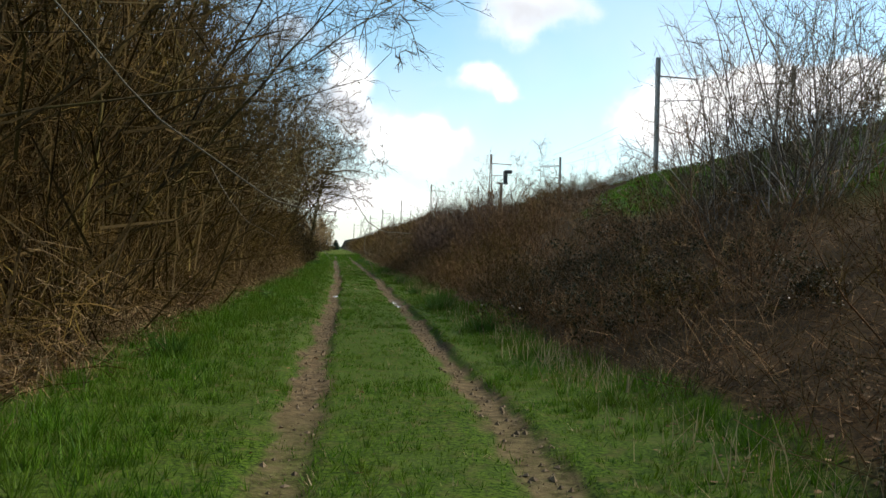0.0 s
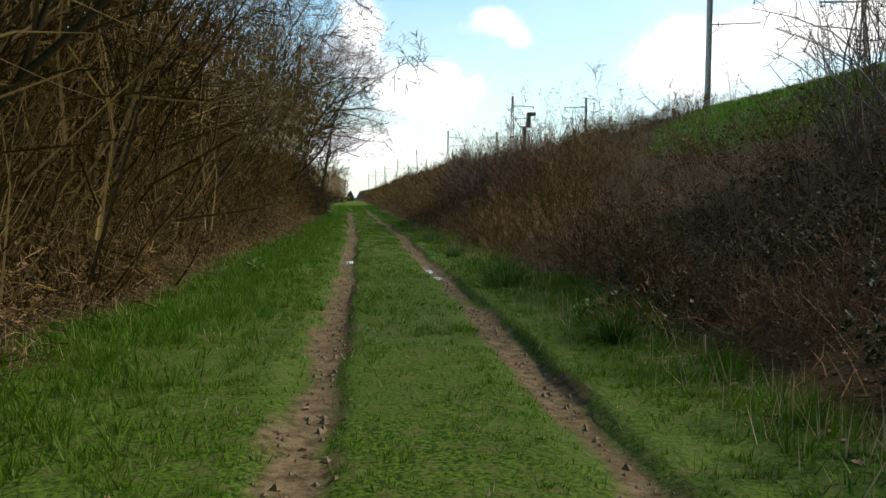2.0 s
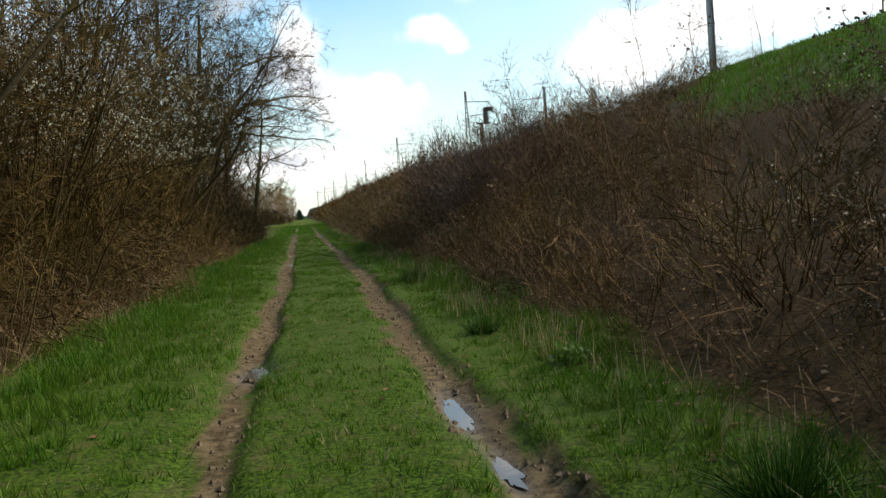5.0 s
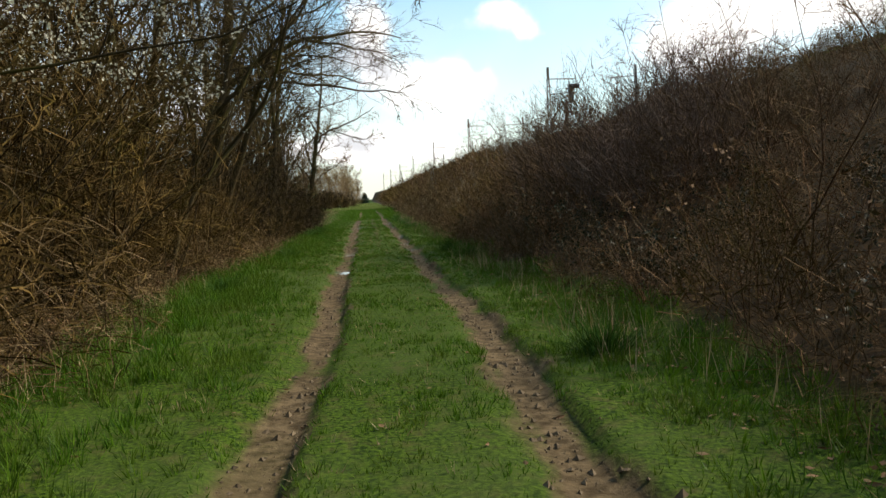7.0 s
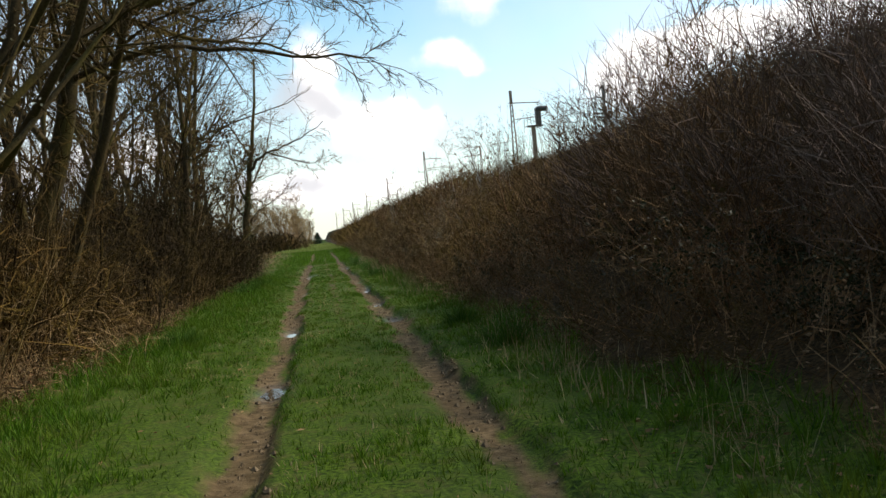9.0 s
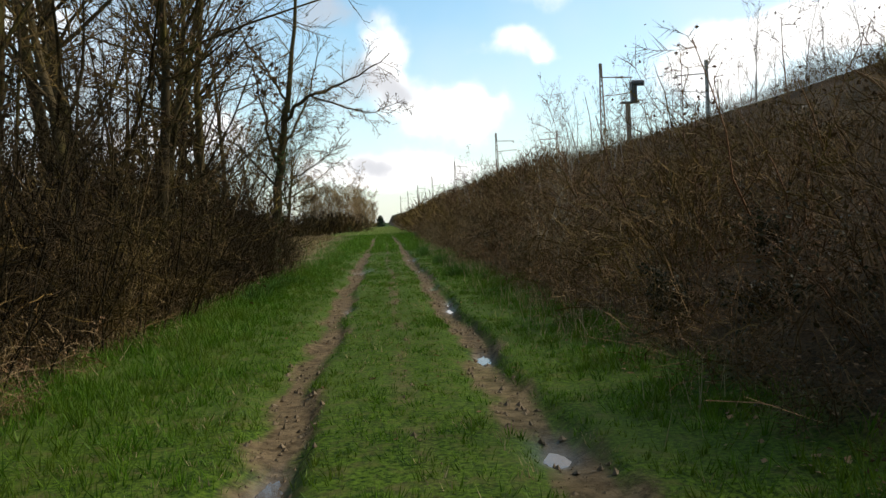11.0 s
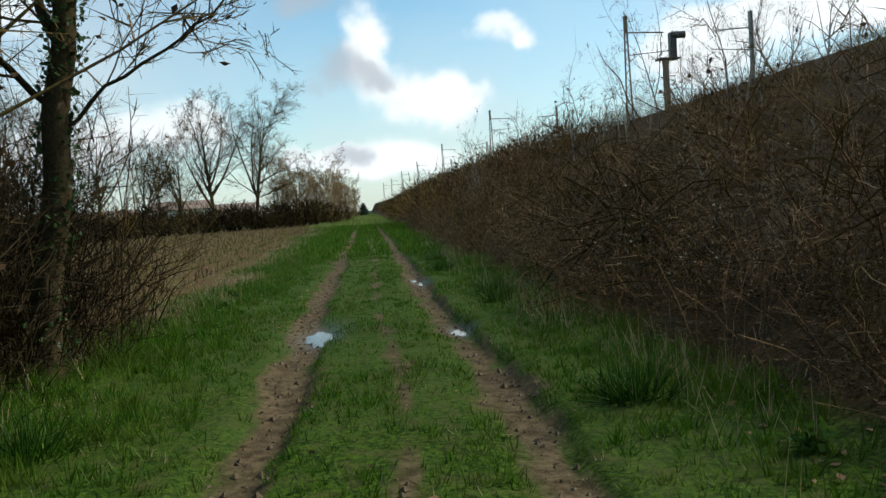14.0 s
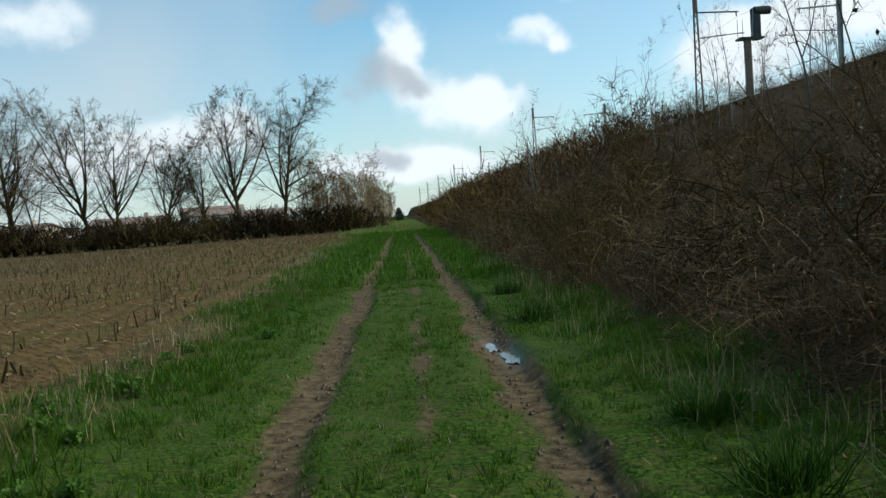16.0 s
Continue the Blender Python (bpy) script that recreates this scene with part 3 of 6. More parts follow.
def tree_parts(seed, tall, girth, bark_a, bark_b, limbs=16, branches=7, twigs=6, fork=0.25, angle=50, bend=0.03, wiggle=0.09, up=0.06, leaders=1, length=0.42, extra=(), fine_r=0.0042, tilt=0.0, clear=None, lush=1.0, crook=0.28):
    rng = np.random.default_rng(seed)
    start = np.zeros((1, 3)) - np.array([[0, 0, 0.2]])
    P0, R0 = shoots(rng, start, np.array([[bend, bend * 0.4, 1.0]]), np.array([tall]), np.array([girth]), 12, 0.01, wiggle * 0.5, 0.12)
    R0[:, 0] *= 1.35
    groups = [(P0, R0)]
    if leaders > 1:
        PL, RL = grow(rng, P0, R0, leaders, 0.22, 0.78, 30, 0.07, min(wiggle, 0.11), 9, 0.75, 0.45)
        groups.append((PL, RL))
    P1, R1 = grow(rng, P0, R0, limbs, fork, length, angle, up, wiggle * 1.3, 6, 0.5, 0.5)
    if leaders > 1:
        PE, RE = grow(rng, PL, RL, max(3, limbs // 3), 0.25, length, angle, up, wiggle * 1.3, 6, 0.5, 0.5)
        P1, R1 = np.concatenate([P1, PE]), np.concatenate([R1, RE])
    if tilt:
        c, sn = math.cos(radians(tilt)), math.sin(radians(tilt))
        turn = np.array([[c, 0, -sn], [0, 1, 0], [sn, 0, c]])
        groups = [(p @ turn, r) for p, r in groups]
        P1 = P1 @ turn

    def spared(P, R):
        if clear is None:
            return P, R
        away = np.hypot(P[:, :, 0], P[:, :, 1]) if len(clear) > 2 else P[:, :, 0]
        k = ~((away > clear[0]) & (P[:, :, 2] < clear[1])).any(axis=1)
        return P[k], R[k]
    P1, R1 = spared(P1, R1)
    P2, R2 = grow(rng, P1, R1, branches, 0.12, 0.5 * lush, 45, up * 0.7, wiggle * 1.8, 4, 0.55)
    P2, R2 = spared(P2, R2)
    P3, R3 = grow(rng, P2, R2, twigs, 0.1, 0.6 * lush, 38, up * 0.6, crook, 3, 0.6)
    P3, R3 = spared(P3, R3)
    parts = [("trunk", tubes("trunk", groups, bark_a, 7), ""), ("branch_crown", tubes("branch_crown", [(P1, R1)], bark_a, 3), ""),
             ("twig_crown", twig_mesh("twig_crown", [(P2, np.clip(R2, fine_r * 1.3, fine_r * 2.0)), (P3, np.clip(R3, fine_r, fine_r * 1.4))], bark_b), "")]
    for kind, mat, count, size in extra:
        ends = np.concatenate([P3[:, -1], P2[:, -1]])
        c = ends[rng.integers(0, len(ends), count)] + rng.normal(size=(count, 3)) * 0.04
        parts.append((kind, leaves(kind, rng, c, size, mat), ""))
    return parts


def mound_parts(seed, tall, wide, count, length, thick, bark_a, bark_b, foliage=None):
    """A dense rounded bush: a few stems inside a crowd of short twigs that point up and out."""
    rng = np.random.default_rng(seed)
    a, u = rng.uniform(0, 2 * np.pi, count), np.sqrt(rng.uniform(0, 1, count))
    lump = 0.55 + 0.75 * lattice_noise(np.cos(a) * u * 2.6 + seed, np.sin(a) * u * 2.6, seed)
    top = tall * np.sqrt(1 - 0.85 * u ** 2) * lump
    z = top * rng.uniform(0, 1, count) ** 0.55
    c = np.stack([wide * u * np.cos(a), wide * u * np.sin(a), z], -1)
    d = np.stack([np.cos(a) * u * 0.7, np.sin(a) * u * 0.7, np.full(count, 0.8)], -1) + rng.normal(0, 0.45, (count, 3))
    d /= np.linalg.norm(d, axis=1, keepdims=True)
    P, R = shoots(rng, c, d, length * rng.uniform(0.4, 1.4, count), np.full(count, thick), 3, 0.05, 0.3)
    n = 9
    b = rng.uniform(0, 2 * np.pi, n)
    S, W = shoots(rng, np.stack([0.2 * np.cos(b), 0.2 * np.sin(b), 0 * b - 0.1], -1), np.stack([np.cos(b) * 0.5, np.sin(b) * 0.5, np.ones(n)], -1), tall * rng.uniform(0.5, 0.8, n), np.full(n, thick * 1.8), 5, 0.03, 0.15)
    parts = [("woody_frame", tubes("woody_frame", [(S, W)], bark_a, 3), ""), ("brushwood", twig_mesh("brushwood", [(P, R)], bark_b), "")]
    if foliage:
        k = rng.integers(0, count, count)
        parts.append(("foliage", leaves("foliage", rng, P[k, 1] + rng.normal(0, 0.05, (count, 3)), 0.06, foliage), ""))
    return parts


class Nursery:
    """Makes each variant once and copies it to every further place."""

    def __init__(self, name, label, category, group, variants):
        self.args, self.variants, self.made = (name, label, category, group), variants, {}

    def plant(self, i, m, label=""):
        i %= len(self.variants)
        if i in self.made:
            ob = copy_thing(self.made[i], m)
        else:
            ob = self.made[i] = thing(*self.args, self.variants[i], m)
        if label:
            ob["label"] = label
        return ob


def z_at(x, y):
    return float(height(np.array([x]), np.array([y]))[0])


thicket = Nursery("thicket_shrub", "bare brown shrub of dense tangled stems in the thicket", "shrub", "thicket shrubs", [
    shrub_parts(101, 13, 2.6, 0.45, thicket_bark, thicket_twig, 9, 15),
    shrub_parts(102, 13, 3.0, 0.35, thicket_bark, thicket_twig, 9, 15),
    shrub_parts(103, 13, 2.3, 0.6, thicket_bark, thicket_twig, 9, 15, 0.02),
    shrub_parts(104, 13, 2.8, 0.5, thicket_bark, thicket_twig, 9, 15, 0.0),
    shrub_parts(105, 13, 2.5, 0.5, thicket_bark, tree_twig, 9, 15),
])
# shaded copies of the thicket shrubs: the dark colour stands in for shade
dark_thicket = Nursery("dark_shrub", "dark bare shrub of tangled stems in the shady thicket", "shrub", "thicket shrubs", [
    shrub_parts(181, 13, 2.6, 0.45, shade_toned_bark, shade_toned_twig, 9, 16, fine_r=0.0034),
    shrub_parts(182, 13, 3.0, 0.35, shade_toned_bark, shade_toned_twig, 9, 16, fine_r=0.0034),
    shrub_parts(183, 13, 2.4, 0.55, shade_toned_bark, tree_twig, 9, 16, fine_r=0.0034),
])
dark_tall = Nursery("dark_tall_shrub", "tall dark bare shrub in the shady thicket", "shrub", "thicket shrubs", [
    shrub_parts(184, 17, 6.0, 0.18, shade_toned_bark, shade_toned_twig, 10, 13, 0.03, 0.0, 0.022, (), 0.0088, 0.26, 2.0),
    shrub_parts(185, 17, 5.4, 0.2, shade_toned_bark, shade_toned_twig, 10, 13, 0.0, 0.0, 0.022, (), 0.0088, 0.26, 2.0),
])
core = Nursery("thicket_bush", "tall dense bare bush in the middle of the thicket", "shrub", "thicket shrubs", [
    mound_parts(186, 6.2, 1.7, 800, 0.95, 0.010, thicket_bark, thicket_twig),
    mound_parts(187, 5.6, 1.9, 800, 0.9, 0.010, thicket_bark, tree_twig),
])
# low bushes in the same darkened bark, as painted shade under the trees
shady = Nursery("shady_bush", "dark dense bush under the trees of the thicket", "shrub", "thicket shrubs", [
    mound_parts(188, 2.9, 1.5, 700, 0.6, 0.007, shade_toned_bark, shade_toned_twig),
    mound_parts(189, 2.5, 1.6, 700, 0.55, 0.007, shade_toned_bark, shade_toned_twig),
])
rods = Nursery("rod_shrub", "clump of thin upright bare stems at the thicket's edge", "shrub", "thicket shrubs", [
    shrub_parts(171, 26, 2.5, 0.16, rod_bark, thicket_twig, 4, 5, 0.06, 0.0, 0.009, (), 0.0024, 0.25),
    shrub_parts(172, 24, 2.9, 0.2, rod_bark, thicket_twig, 4, 5, 0.06, 0.0, 0.010, (), 0.0024, 0.25),
])
tall_thicket = Nursery("tall_shrub", "tall bare shrub deep in the dark thicket", "shrub", "thicket shrubs", [
    shrub_parts(106, 17, 6.0, 0.18, thicket_bark, thicket_twig, 10, 13, 0.03, 0.0, 0.02, (), 0.0088, 0.26, 2.0),
    shrub_parts(107, 17, 6.6, 0.18, tree_bark, thicket_twig, 10, 13, 0.02, 0.0, 0.022, (), 0.0088, 0.26, 2.0),
    shrub_parts(108, 17, 5.4, 0.18, tree_bark, tree_twig, 10, 13, 0.0, 0.0, 0.02, (), 0.0088, 0.26, 2.0),
])
blossoming = Nursery("blossom_shrub", "bare brown shrub with pale cream blossom specks on its twigs", "shrub", "thicket shrubs", [
    shrub_parts(111, 11, 4.8, 0.26, thicket_bark, thicket_twig, 11, 8, extra=(("blossom", blossom, 1000, 0.022),), fine_r=0.004, reach=0.26),
])
dead_bramble = Nursery("dead_bramble", "arching dead bramble canes, pale straw brown, at the thicket's edge", "bramble", "dead brambles", [
    shrub_parts(121, 16, 1.5, 0.9, pale_cane, pale_cane, 4, 4, -0.05, 0.22, 0.005, (("foliage", dead_leaf, 140, 0.04),), 0.0022),
    shrub_parts(122, 14, 1.8, 0.8, pale_cane, thicket_twig, 5, 4, -0.05, 0.18, 0.005, (("foliage", dead_leaf, 110, 0.04),), 0.0022),
    shrub_parts(123, 17, 1.2, 1.0, thicket_twig, pale_cane, 4, 4, -0.05, 0.25, 0.004, (("foliage", dead_leaf, 170, 0.04),), 0.0022),
])


def tangle_parts(seed, tall, wide, count, bark_a, bark_b):
    """A heap of long bent canes that cross one another every way, with shorter dead shoots between."""
    rng = np.random.default_rng(seed)

    def heap(n, lo, hi, r):
        a, u = rng.uniform(0, 2 * np.pi, n), np.sqrt(rng.uniform(0, 1, n))
        z = tall * np.sqrt(1 - 0.8 * u ** 2) * rng.uniform(0.02, 0.85, n) ** 1.2
        c = np.stack([wide * u * np.cos(a), wide * u * np.sin(a), z], -1)
        d = rng.normal(size=(n, 3)) * np.array([1, 1, 0.75]) + np.array([0, 0, 0.35])
        d /= np.linalg.norm(d, axis=1, keepdims=True)
        return shoots(rng, c, d, rng.uniform(lo, hi, n), np.full(n, r) * rng.uniform(0.6, 1.4, n), 5, -0.17, 0.22, 0.45)
    def kept(P, R):
        k = (np.hypot(P[:, :, 0], P[:, :, 1]) < 1.25 * wide).all(axis=1)
        P[:, :, 2] = np.maximum(P[:, :, 2], 0.01)
        return P[k], R[k]
    P, R = kept(*heap(count * 3 // 2, 0.4, 1.2, 0.0065))
    Q, W = kept(*heap(count * 2, 0.2, 0.7, 0.004))
    return [("woody_frame", twig_mesh("woody_frame", [(P, R)], bark_a), ""), ("brushwood", twig_mesh("brushwood", [(Q, W)], bark_b), "")]


tangle = Nursery("cane_tangle", "heap of bent dead canes, straw brown, at the thicket's edge", "bramble", "dead brambles", [
    tangle_parts(191, 1.5, 0.9, 70, tangle_cane, tangle_cane),
    tangle_parts(192, 1.1, 1.1, 70, tangle_cane, thicket_twig),
    tangle_parts(193, 1.9, 0.8, 75, thicket_twig, tangle_cane),
])
bramble = Nursery("bramble_bush", "brown bramble bush with some dark leaves on the bank", "bramble", "bank brambles", [
    shrub_parts(131, 15, 1.9, 0.75, cane_bark, cane_twig, 8, 10, -0.02, 0.12, 0.009, (("foliage", bramble_leaf, 420, 0.04),), 0.004),
    shrub_parts(132, 15, 2.2, 0.6, cane_bark, cane_twig, 8, 10, 0.0, 0.10, 0.009, (("foliage", bramble_leaf, 360, 0.04),), 0.004),
    shrub_parts(133, 15, 1.7, 0.85, cane_bark, thicket_twig, 8, 10, -0.02, 0.16, 0.008, (("foliage", bramble_leaf, 480, 0.042),), 0.004),
    shrub_parts(134, 15, 2.3, 0.55, cane_bark, thicket_twig, 8, 10, 0.02, 0.05, 0.010, (("foliage", withered_leaf, 300, 0.036),), 0.004),
])
leafy_bramble = Nursery("leafy_bramble", "bramble bush thick with dark green leaves on the bank", "bramble", "bank brambles", [
    shrub_parts(135, 13, 1.7, 0.7, cane_bark, cane_twig, 7, 7, -0.02, 0.12, 0.008, (("foliage", evergreen_leaf, 1100, 0.03),), 0.0034),
    shrub_parts(136, 13, 1.5, 0.8, cane_bark, thicket_twig, 7, 7, -0.02, 0.16, 0.008, (("foliage", evergreen_leaf, 1100, 0.032),), 0.0034),
])
bank_shrub = Nursery("bank_shrub", "bare reddish-brown shrub growing on the railway bank", "shrub", "bank shrubs", [
    shrub_parts(141, 10, 2.8, 0.45, cane_bark, cane_twig, 8, 14, 0.05, fine_r=0.0034),
    shrub_parts(142, 11, 2.5, 0.5, cane_bark, thicket_twig, 8, 14, 0.05, extra=(("foliage", withered_leaf, 200, 0.034),), fine_r=0.0036),
    shrub_parts(143, 10, 2.7, 0.4, dull_bark, cane_twig, 8, 14, 0.06, fine_r=0.0036),
])
crest_bush = Nursery("crest_bush", "bare grey bush on the crest of the bank", "shrub", "bank shrubs", [
    shrub_parts(156, 10, 3.1, 0.3, grey_bark, dull_bark, 8, 9, 0.08, fine_r=0.003),
])
mound = Nursery("bank_bush", "dense bare reddish-brown bush on the railway bank", "shrub", "bank shrubs", [
    mound_parts(144, 1.7, 1.5, 500, 0.5, 0.0088, cane_bark, cane_twig),
    mound_parts(145, 1.5, 1.6, 500, 0.45, 0.0088, cane_bark, cane_twig),
    mound_parts(149, 2.0, 1.3, 500, 0.55, 0.0088, cane_bark, thicket_twig),
    mound_parts(150, 1.6, 1.4, 500, 0.5, 0.0088, cane_bark, dull_bark),
    mound_parts(157, 1.4, 1.6, 380, 0.45, 0.0088, cane_bark, cane_twig, bramble_leaf),
])
stand_bush = Nursery("stand_bush", "tall close-twigged purplish-brown bare bush on the railway bank", "shrub", "bank shrubs", [
    mound_parts(153, 3.3, 1.35, 1100, 0.75, 0.007, cane_bark, dull_twig),
    mound_parts(154, 2.9, 1.5, 1100, 0.7, 0.007, cane_bark, cane_twig),
])
far_brush = Nursery("far_bush", "bare reddish-brown bush on the far railway bank", "shrub", "bank shrubs", [
    mound_parts(146, 3.0, 2.4, 320, 0.95, 0.026, cane_bark, cane_twig),
    mound_parts(147, 2.6, 2.6, 320, 0.85, 0.026, cane_bark, thicket_twig),
])
pole_tree = Nursery("thicket_tree", "slender bare tree with lichen-yellow bark in the thicket", "tree", "thicket trees", [
    tree_parts(201, 8.5, 0.05, tree_bark, tree_twig, 20, 8, 6, 0.18, clear=(0.9, 3.6, True)),
    tree_parts(202, 7.5, 0.04, tree_bark, thicket_twig, 20, 8, 6, 0.12, 55, clear=(0.9, 3.6, True)),
    tree_parts(203, 9.5, 0.062, tree_bark, tree_twig, 20, 8, 6, 0.25, 45, 0.05, clear=(0.9, 3.6, True)),
    tree_parts(204, 8.0, 0.042, thicket_bark, thicket_twig, 20, 8, 6, 0.1, 60, -0.04, clear=(0.9, 3.6, True)),
])
bank_sapling = Nursery("bank_sapling", "thin bare sapling with upright twigs at the top of the bank", "sapling", "bank saplings", [
    tree_parts(211, 5.2, 0.036, grey_bark, tree_twig, 10, 5, 4, 0.15, 32, 0.02, 0.08, 0.12, 2, fine_r=0.0042),
    tree_parts(212, 6.2, 0.042, grey_bark, tree_twig, 10, 5, 4, 0.2, 30, -0.03, 0.08, 0.12, 2, fine_r=0.0042),
    tree_parts(213, 4.2, 0.03, grey_bark, tree_twig, 10, 5, 4, 0.08, 36, 0.02, 0.1, 0.1, 3, fine_r=0.0042),
])
field_tree = Nursery("field_tree", "tall bare broad-crowned tree standing in the far hedge", "tree", "far trees", [
    tree_parts(221, 12, 0.24, tree_bark, tree_twig, 22, 9, 11, 0.26, 46, 0.02, 0.07, 0.045, 6, 0.6, fine_r=0.0075, lush=1.1, crook=0.16),
    tree_parts(222, 12, 0.22, tree_bark, tree_twig, 22, 9, 11, 0.28, 48, -0.04, 0.08, 0.045, 7, 0.56, fine_r=0.0075, lush=1.1, crook=0.16),
    tree_parts(223, 12, 0.20, tree_bark, tree_twig, 22, 9, 11, 0.28, 44, 0.03, 0.07, 0.05, 5, 0.58, fine_r=0.0075, lush=1.1, crook=0.16),
])
far_wood = Nursery("wood_tree", "bare tan-brown young tree in the far wood", "tree", "far wood trees", [
    tree_parts(231, 9.0, 0.09, far_twig, far_twig, 11, 6, 5, 0.05, 26, 0.0, 0.08, 0.08, 3, 0.40, fine_r=0.014, lush=1.2, crook=0.1),
    tree_parts(232, 8.0, 0.08, far_twig, far_twig, 11, 6, 5, 0.04, 28, 0.0, 0.08, 0.08, 3, 0.42, fine_r=0.014, lush=1.2, crook=0.1),
])

# thicket along the track, up to the field
R1 = random.Random(5)
y = -4.0
while y < 57.5:
    e = float(thicket_edge(np.array([y]))[0])
    open_wood = y > 38
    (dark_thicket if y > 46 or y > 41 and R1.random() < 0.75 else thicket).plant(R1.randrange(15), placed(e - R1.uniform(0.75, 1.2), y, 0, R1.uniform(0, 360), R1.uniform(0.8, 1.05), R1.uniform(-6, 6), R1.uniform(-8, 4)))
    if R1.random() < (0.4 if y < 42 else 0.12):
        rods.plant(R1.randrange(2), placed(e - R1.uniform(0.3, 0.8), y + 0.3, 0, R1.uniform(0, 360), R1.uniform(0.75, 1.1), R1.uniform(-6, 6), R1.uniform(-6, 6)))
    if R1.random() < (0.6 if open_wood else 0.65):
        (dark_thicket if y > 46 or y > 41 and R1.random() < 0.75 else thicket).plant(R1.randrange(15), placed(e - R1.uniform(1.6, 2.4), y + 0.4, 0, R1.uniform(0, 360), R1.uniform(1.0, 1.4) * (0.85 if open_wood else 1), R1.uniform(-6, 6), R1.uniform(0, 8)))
    if R1.random() < (0.62 if y < 46 else 0.25):
        dead_bramble.plant(R1.randrange(3), placed(e + R1.uniform(-0.3, 0.1), y + 0.2, 0, R1.uniform(0, 360), R1.uniform(0.5, 0.85)))
    y += R1.uniform(0.65, 1.0)
RT = random.Random(43)
y = 3.0
while y < 49:
    e = float(thicket_edge(np.array([y]))[0])
    out = 0.45 if 27.5 < y < 31 else 0.0
    for back in (0.15, 0.75):
        tangle.plant(RT.randrange(3), placed(e + out - back + RT.uniform(-0.2, 0.2), y + RT.uniform(-0.4, 0.4), 0, RT.uniform(0, 360), RT.uniform(0.55, 0.9) * (1 + 0.4 * (back > 0.5)), RT.uniform(-8, 8), RT.uniform(-8, 8)))
    y += RT.uniform(0.75, 1.2) * (1.0 if y < 46 else 1.5)
for x, y, k in ((-4.3, 9.5, 1.25), (-4.6, 11.5, 1.3), (-4.8, 13.6, 1.3), (-5.0, 15.5, 1.25), (-5.1, 17.6, 1.2), (-5.0, 7.4, 1.25), (-5.6, 12.4, 1.4), (-5.9, 19.6, 1.35), (-6.2, 22.0, 1.3)):
    core.plant(RT.randrange(2), placed(x, y, 0, RT.uniform(0, 360), k))
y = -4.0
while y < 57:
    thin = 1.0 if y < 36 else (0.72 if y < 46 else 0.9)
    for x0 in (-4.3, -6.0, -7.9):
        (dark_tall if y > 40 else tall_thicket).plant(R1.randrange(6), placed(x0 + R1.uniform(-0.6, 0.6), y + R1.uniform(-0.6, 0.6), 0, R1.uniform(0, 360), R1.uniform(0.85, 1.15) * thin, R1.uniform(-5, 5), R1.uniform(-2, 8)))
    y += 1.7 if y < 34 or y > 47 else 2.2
y = -3.0
while y < 57:
    if y < 40:
        core.plant(R1.randrange(2), placed(-6.3 + R1.uniform(-0.8, 0.8), y, 0, R1.uniform(0, 360), R1.uniform(0.85, 1.15)))
        if R1.random() < 0.6:
            core.plant(R1.randrange(2), placed(-9.0 + R1.uniform(-0.8, 0.8), y + 1, 0, R1.uniform(0, 360), R1.uniform(1.0, 1.3)))
    else:
        for x0 in (-4.0, -6.2, -8.8):
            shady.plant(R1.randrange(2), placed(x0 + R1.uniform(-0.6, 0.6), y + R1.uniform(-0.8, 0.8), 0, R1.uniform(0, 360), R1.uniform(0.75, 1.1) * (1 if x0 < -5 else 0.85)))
    y += 1.9
for i in range(9):
    blossoming.plant(0, placed(-3.5 - R1.uniform(0, 1.0), 25.5 + i * 1.2, 0, R1.uniform(0, 360), R1.uniform(0.9, 1.15), R1.uniform(-4, 4), R1.uniform(-3, 3)))
y = -2.0
while y < 56:
    back = abs(R1.gauss(0, 2.0))
    pole_tree.plant(R1.randrange(4), placed(-3.6 - back, y, 0, R1.uniform(0, 360), R1.uniform(0.8, 1.1), R1.uniform(-4, 4), R1.uniform(0, 6) / (1 + back)))
    y += R1.uniform(0.9, 1.5)
# closer brush where the thicket ends, its bark coloured darker for shade
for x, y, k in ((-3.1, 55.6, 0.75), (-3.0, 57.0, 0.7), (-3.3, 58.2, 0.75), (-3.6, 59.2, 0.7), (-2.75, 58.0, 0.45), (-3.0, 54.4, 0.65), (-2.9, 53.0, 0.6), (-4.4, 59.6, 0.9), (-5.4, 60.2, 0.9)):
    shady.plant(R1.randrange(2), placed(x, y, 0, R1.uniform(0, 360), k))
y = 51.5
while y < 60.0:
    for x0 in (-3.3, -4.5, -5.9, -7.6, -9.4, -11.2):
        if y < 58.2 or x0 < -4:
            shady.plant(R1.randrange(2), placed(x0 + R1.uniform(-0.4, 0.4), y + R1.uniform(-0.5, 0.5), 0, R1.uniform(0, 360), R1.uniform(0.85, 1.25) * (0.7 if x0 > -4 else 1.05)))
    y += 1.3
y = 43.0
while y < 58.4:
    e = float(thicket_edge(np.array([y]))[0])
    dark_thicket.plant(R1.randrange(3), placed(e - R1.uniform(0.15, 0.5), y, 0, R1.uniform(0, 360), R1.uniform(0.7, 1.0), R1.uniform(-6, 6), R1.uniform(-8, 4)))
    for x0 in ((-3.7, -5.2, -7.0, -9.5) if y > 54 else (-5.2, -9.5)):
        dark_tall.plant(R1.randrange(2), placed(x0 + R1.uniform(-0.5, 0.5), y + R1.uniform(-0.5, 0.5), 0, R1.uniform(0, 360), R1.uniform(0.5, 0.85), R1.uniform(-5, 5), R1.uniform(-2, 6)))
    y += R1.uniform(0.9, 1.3)
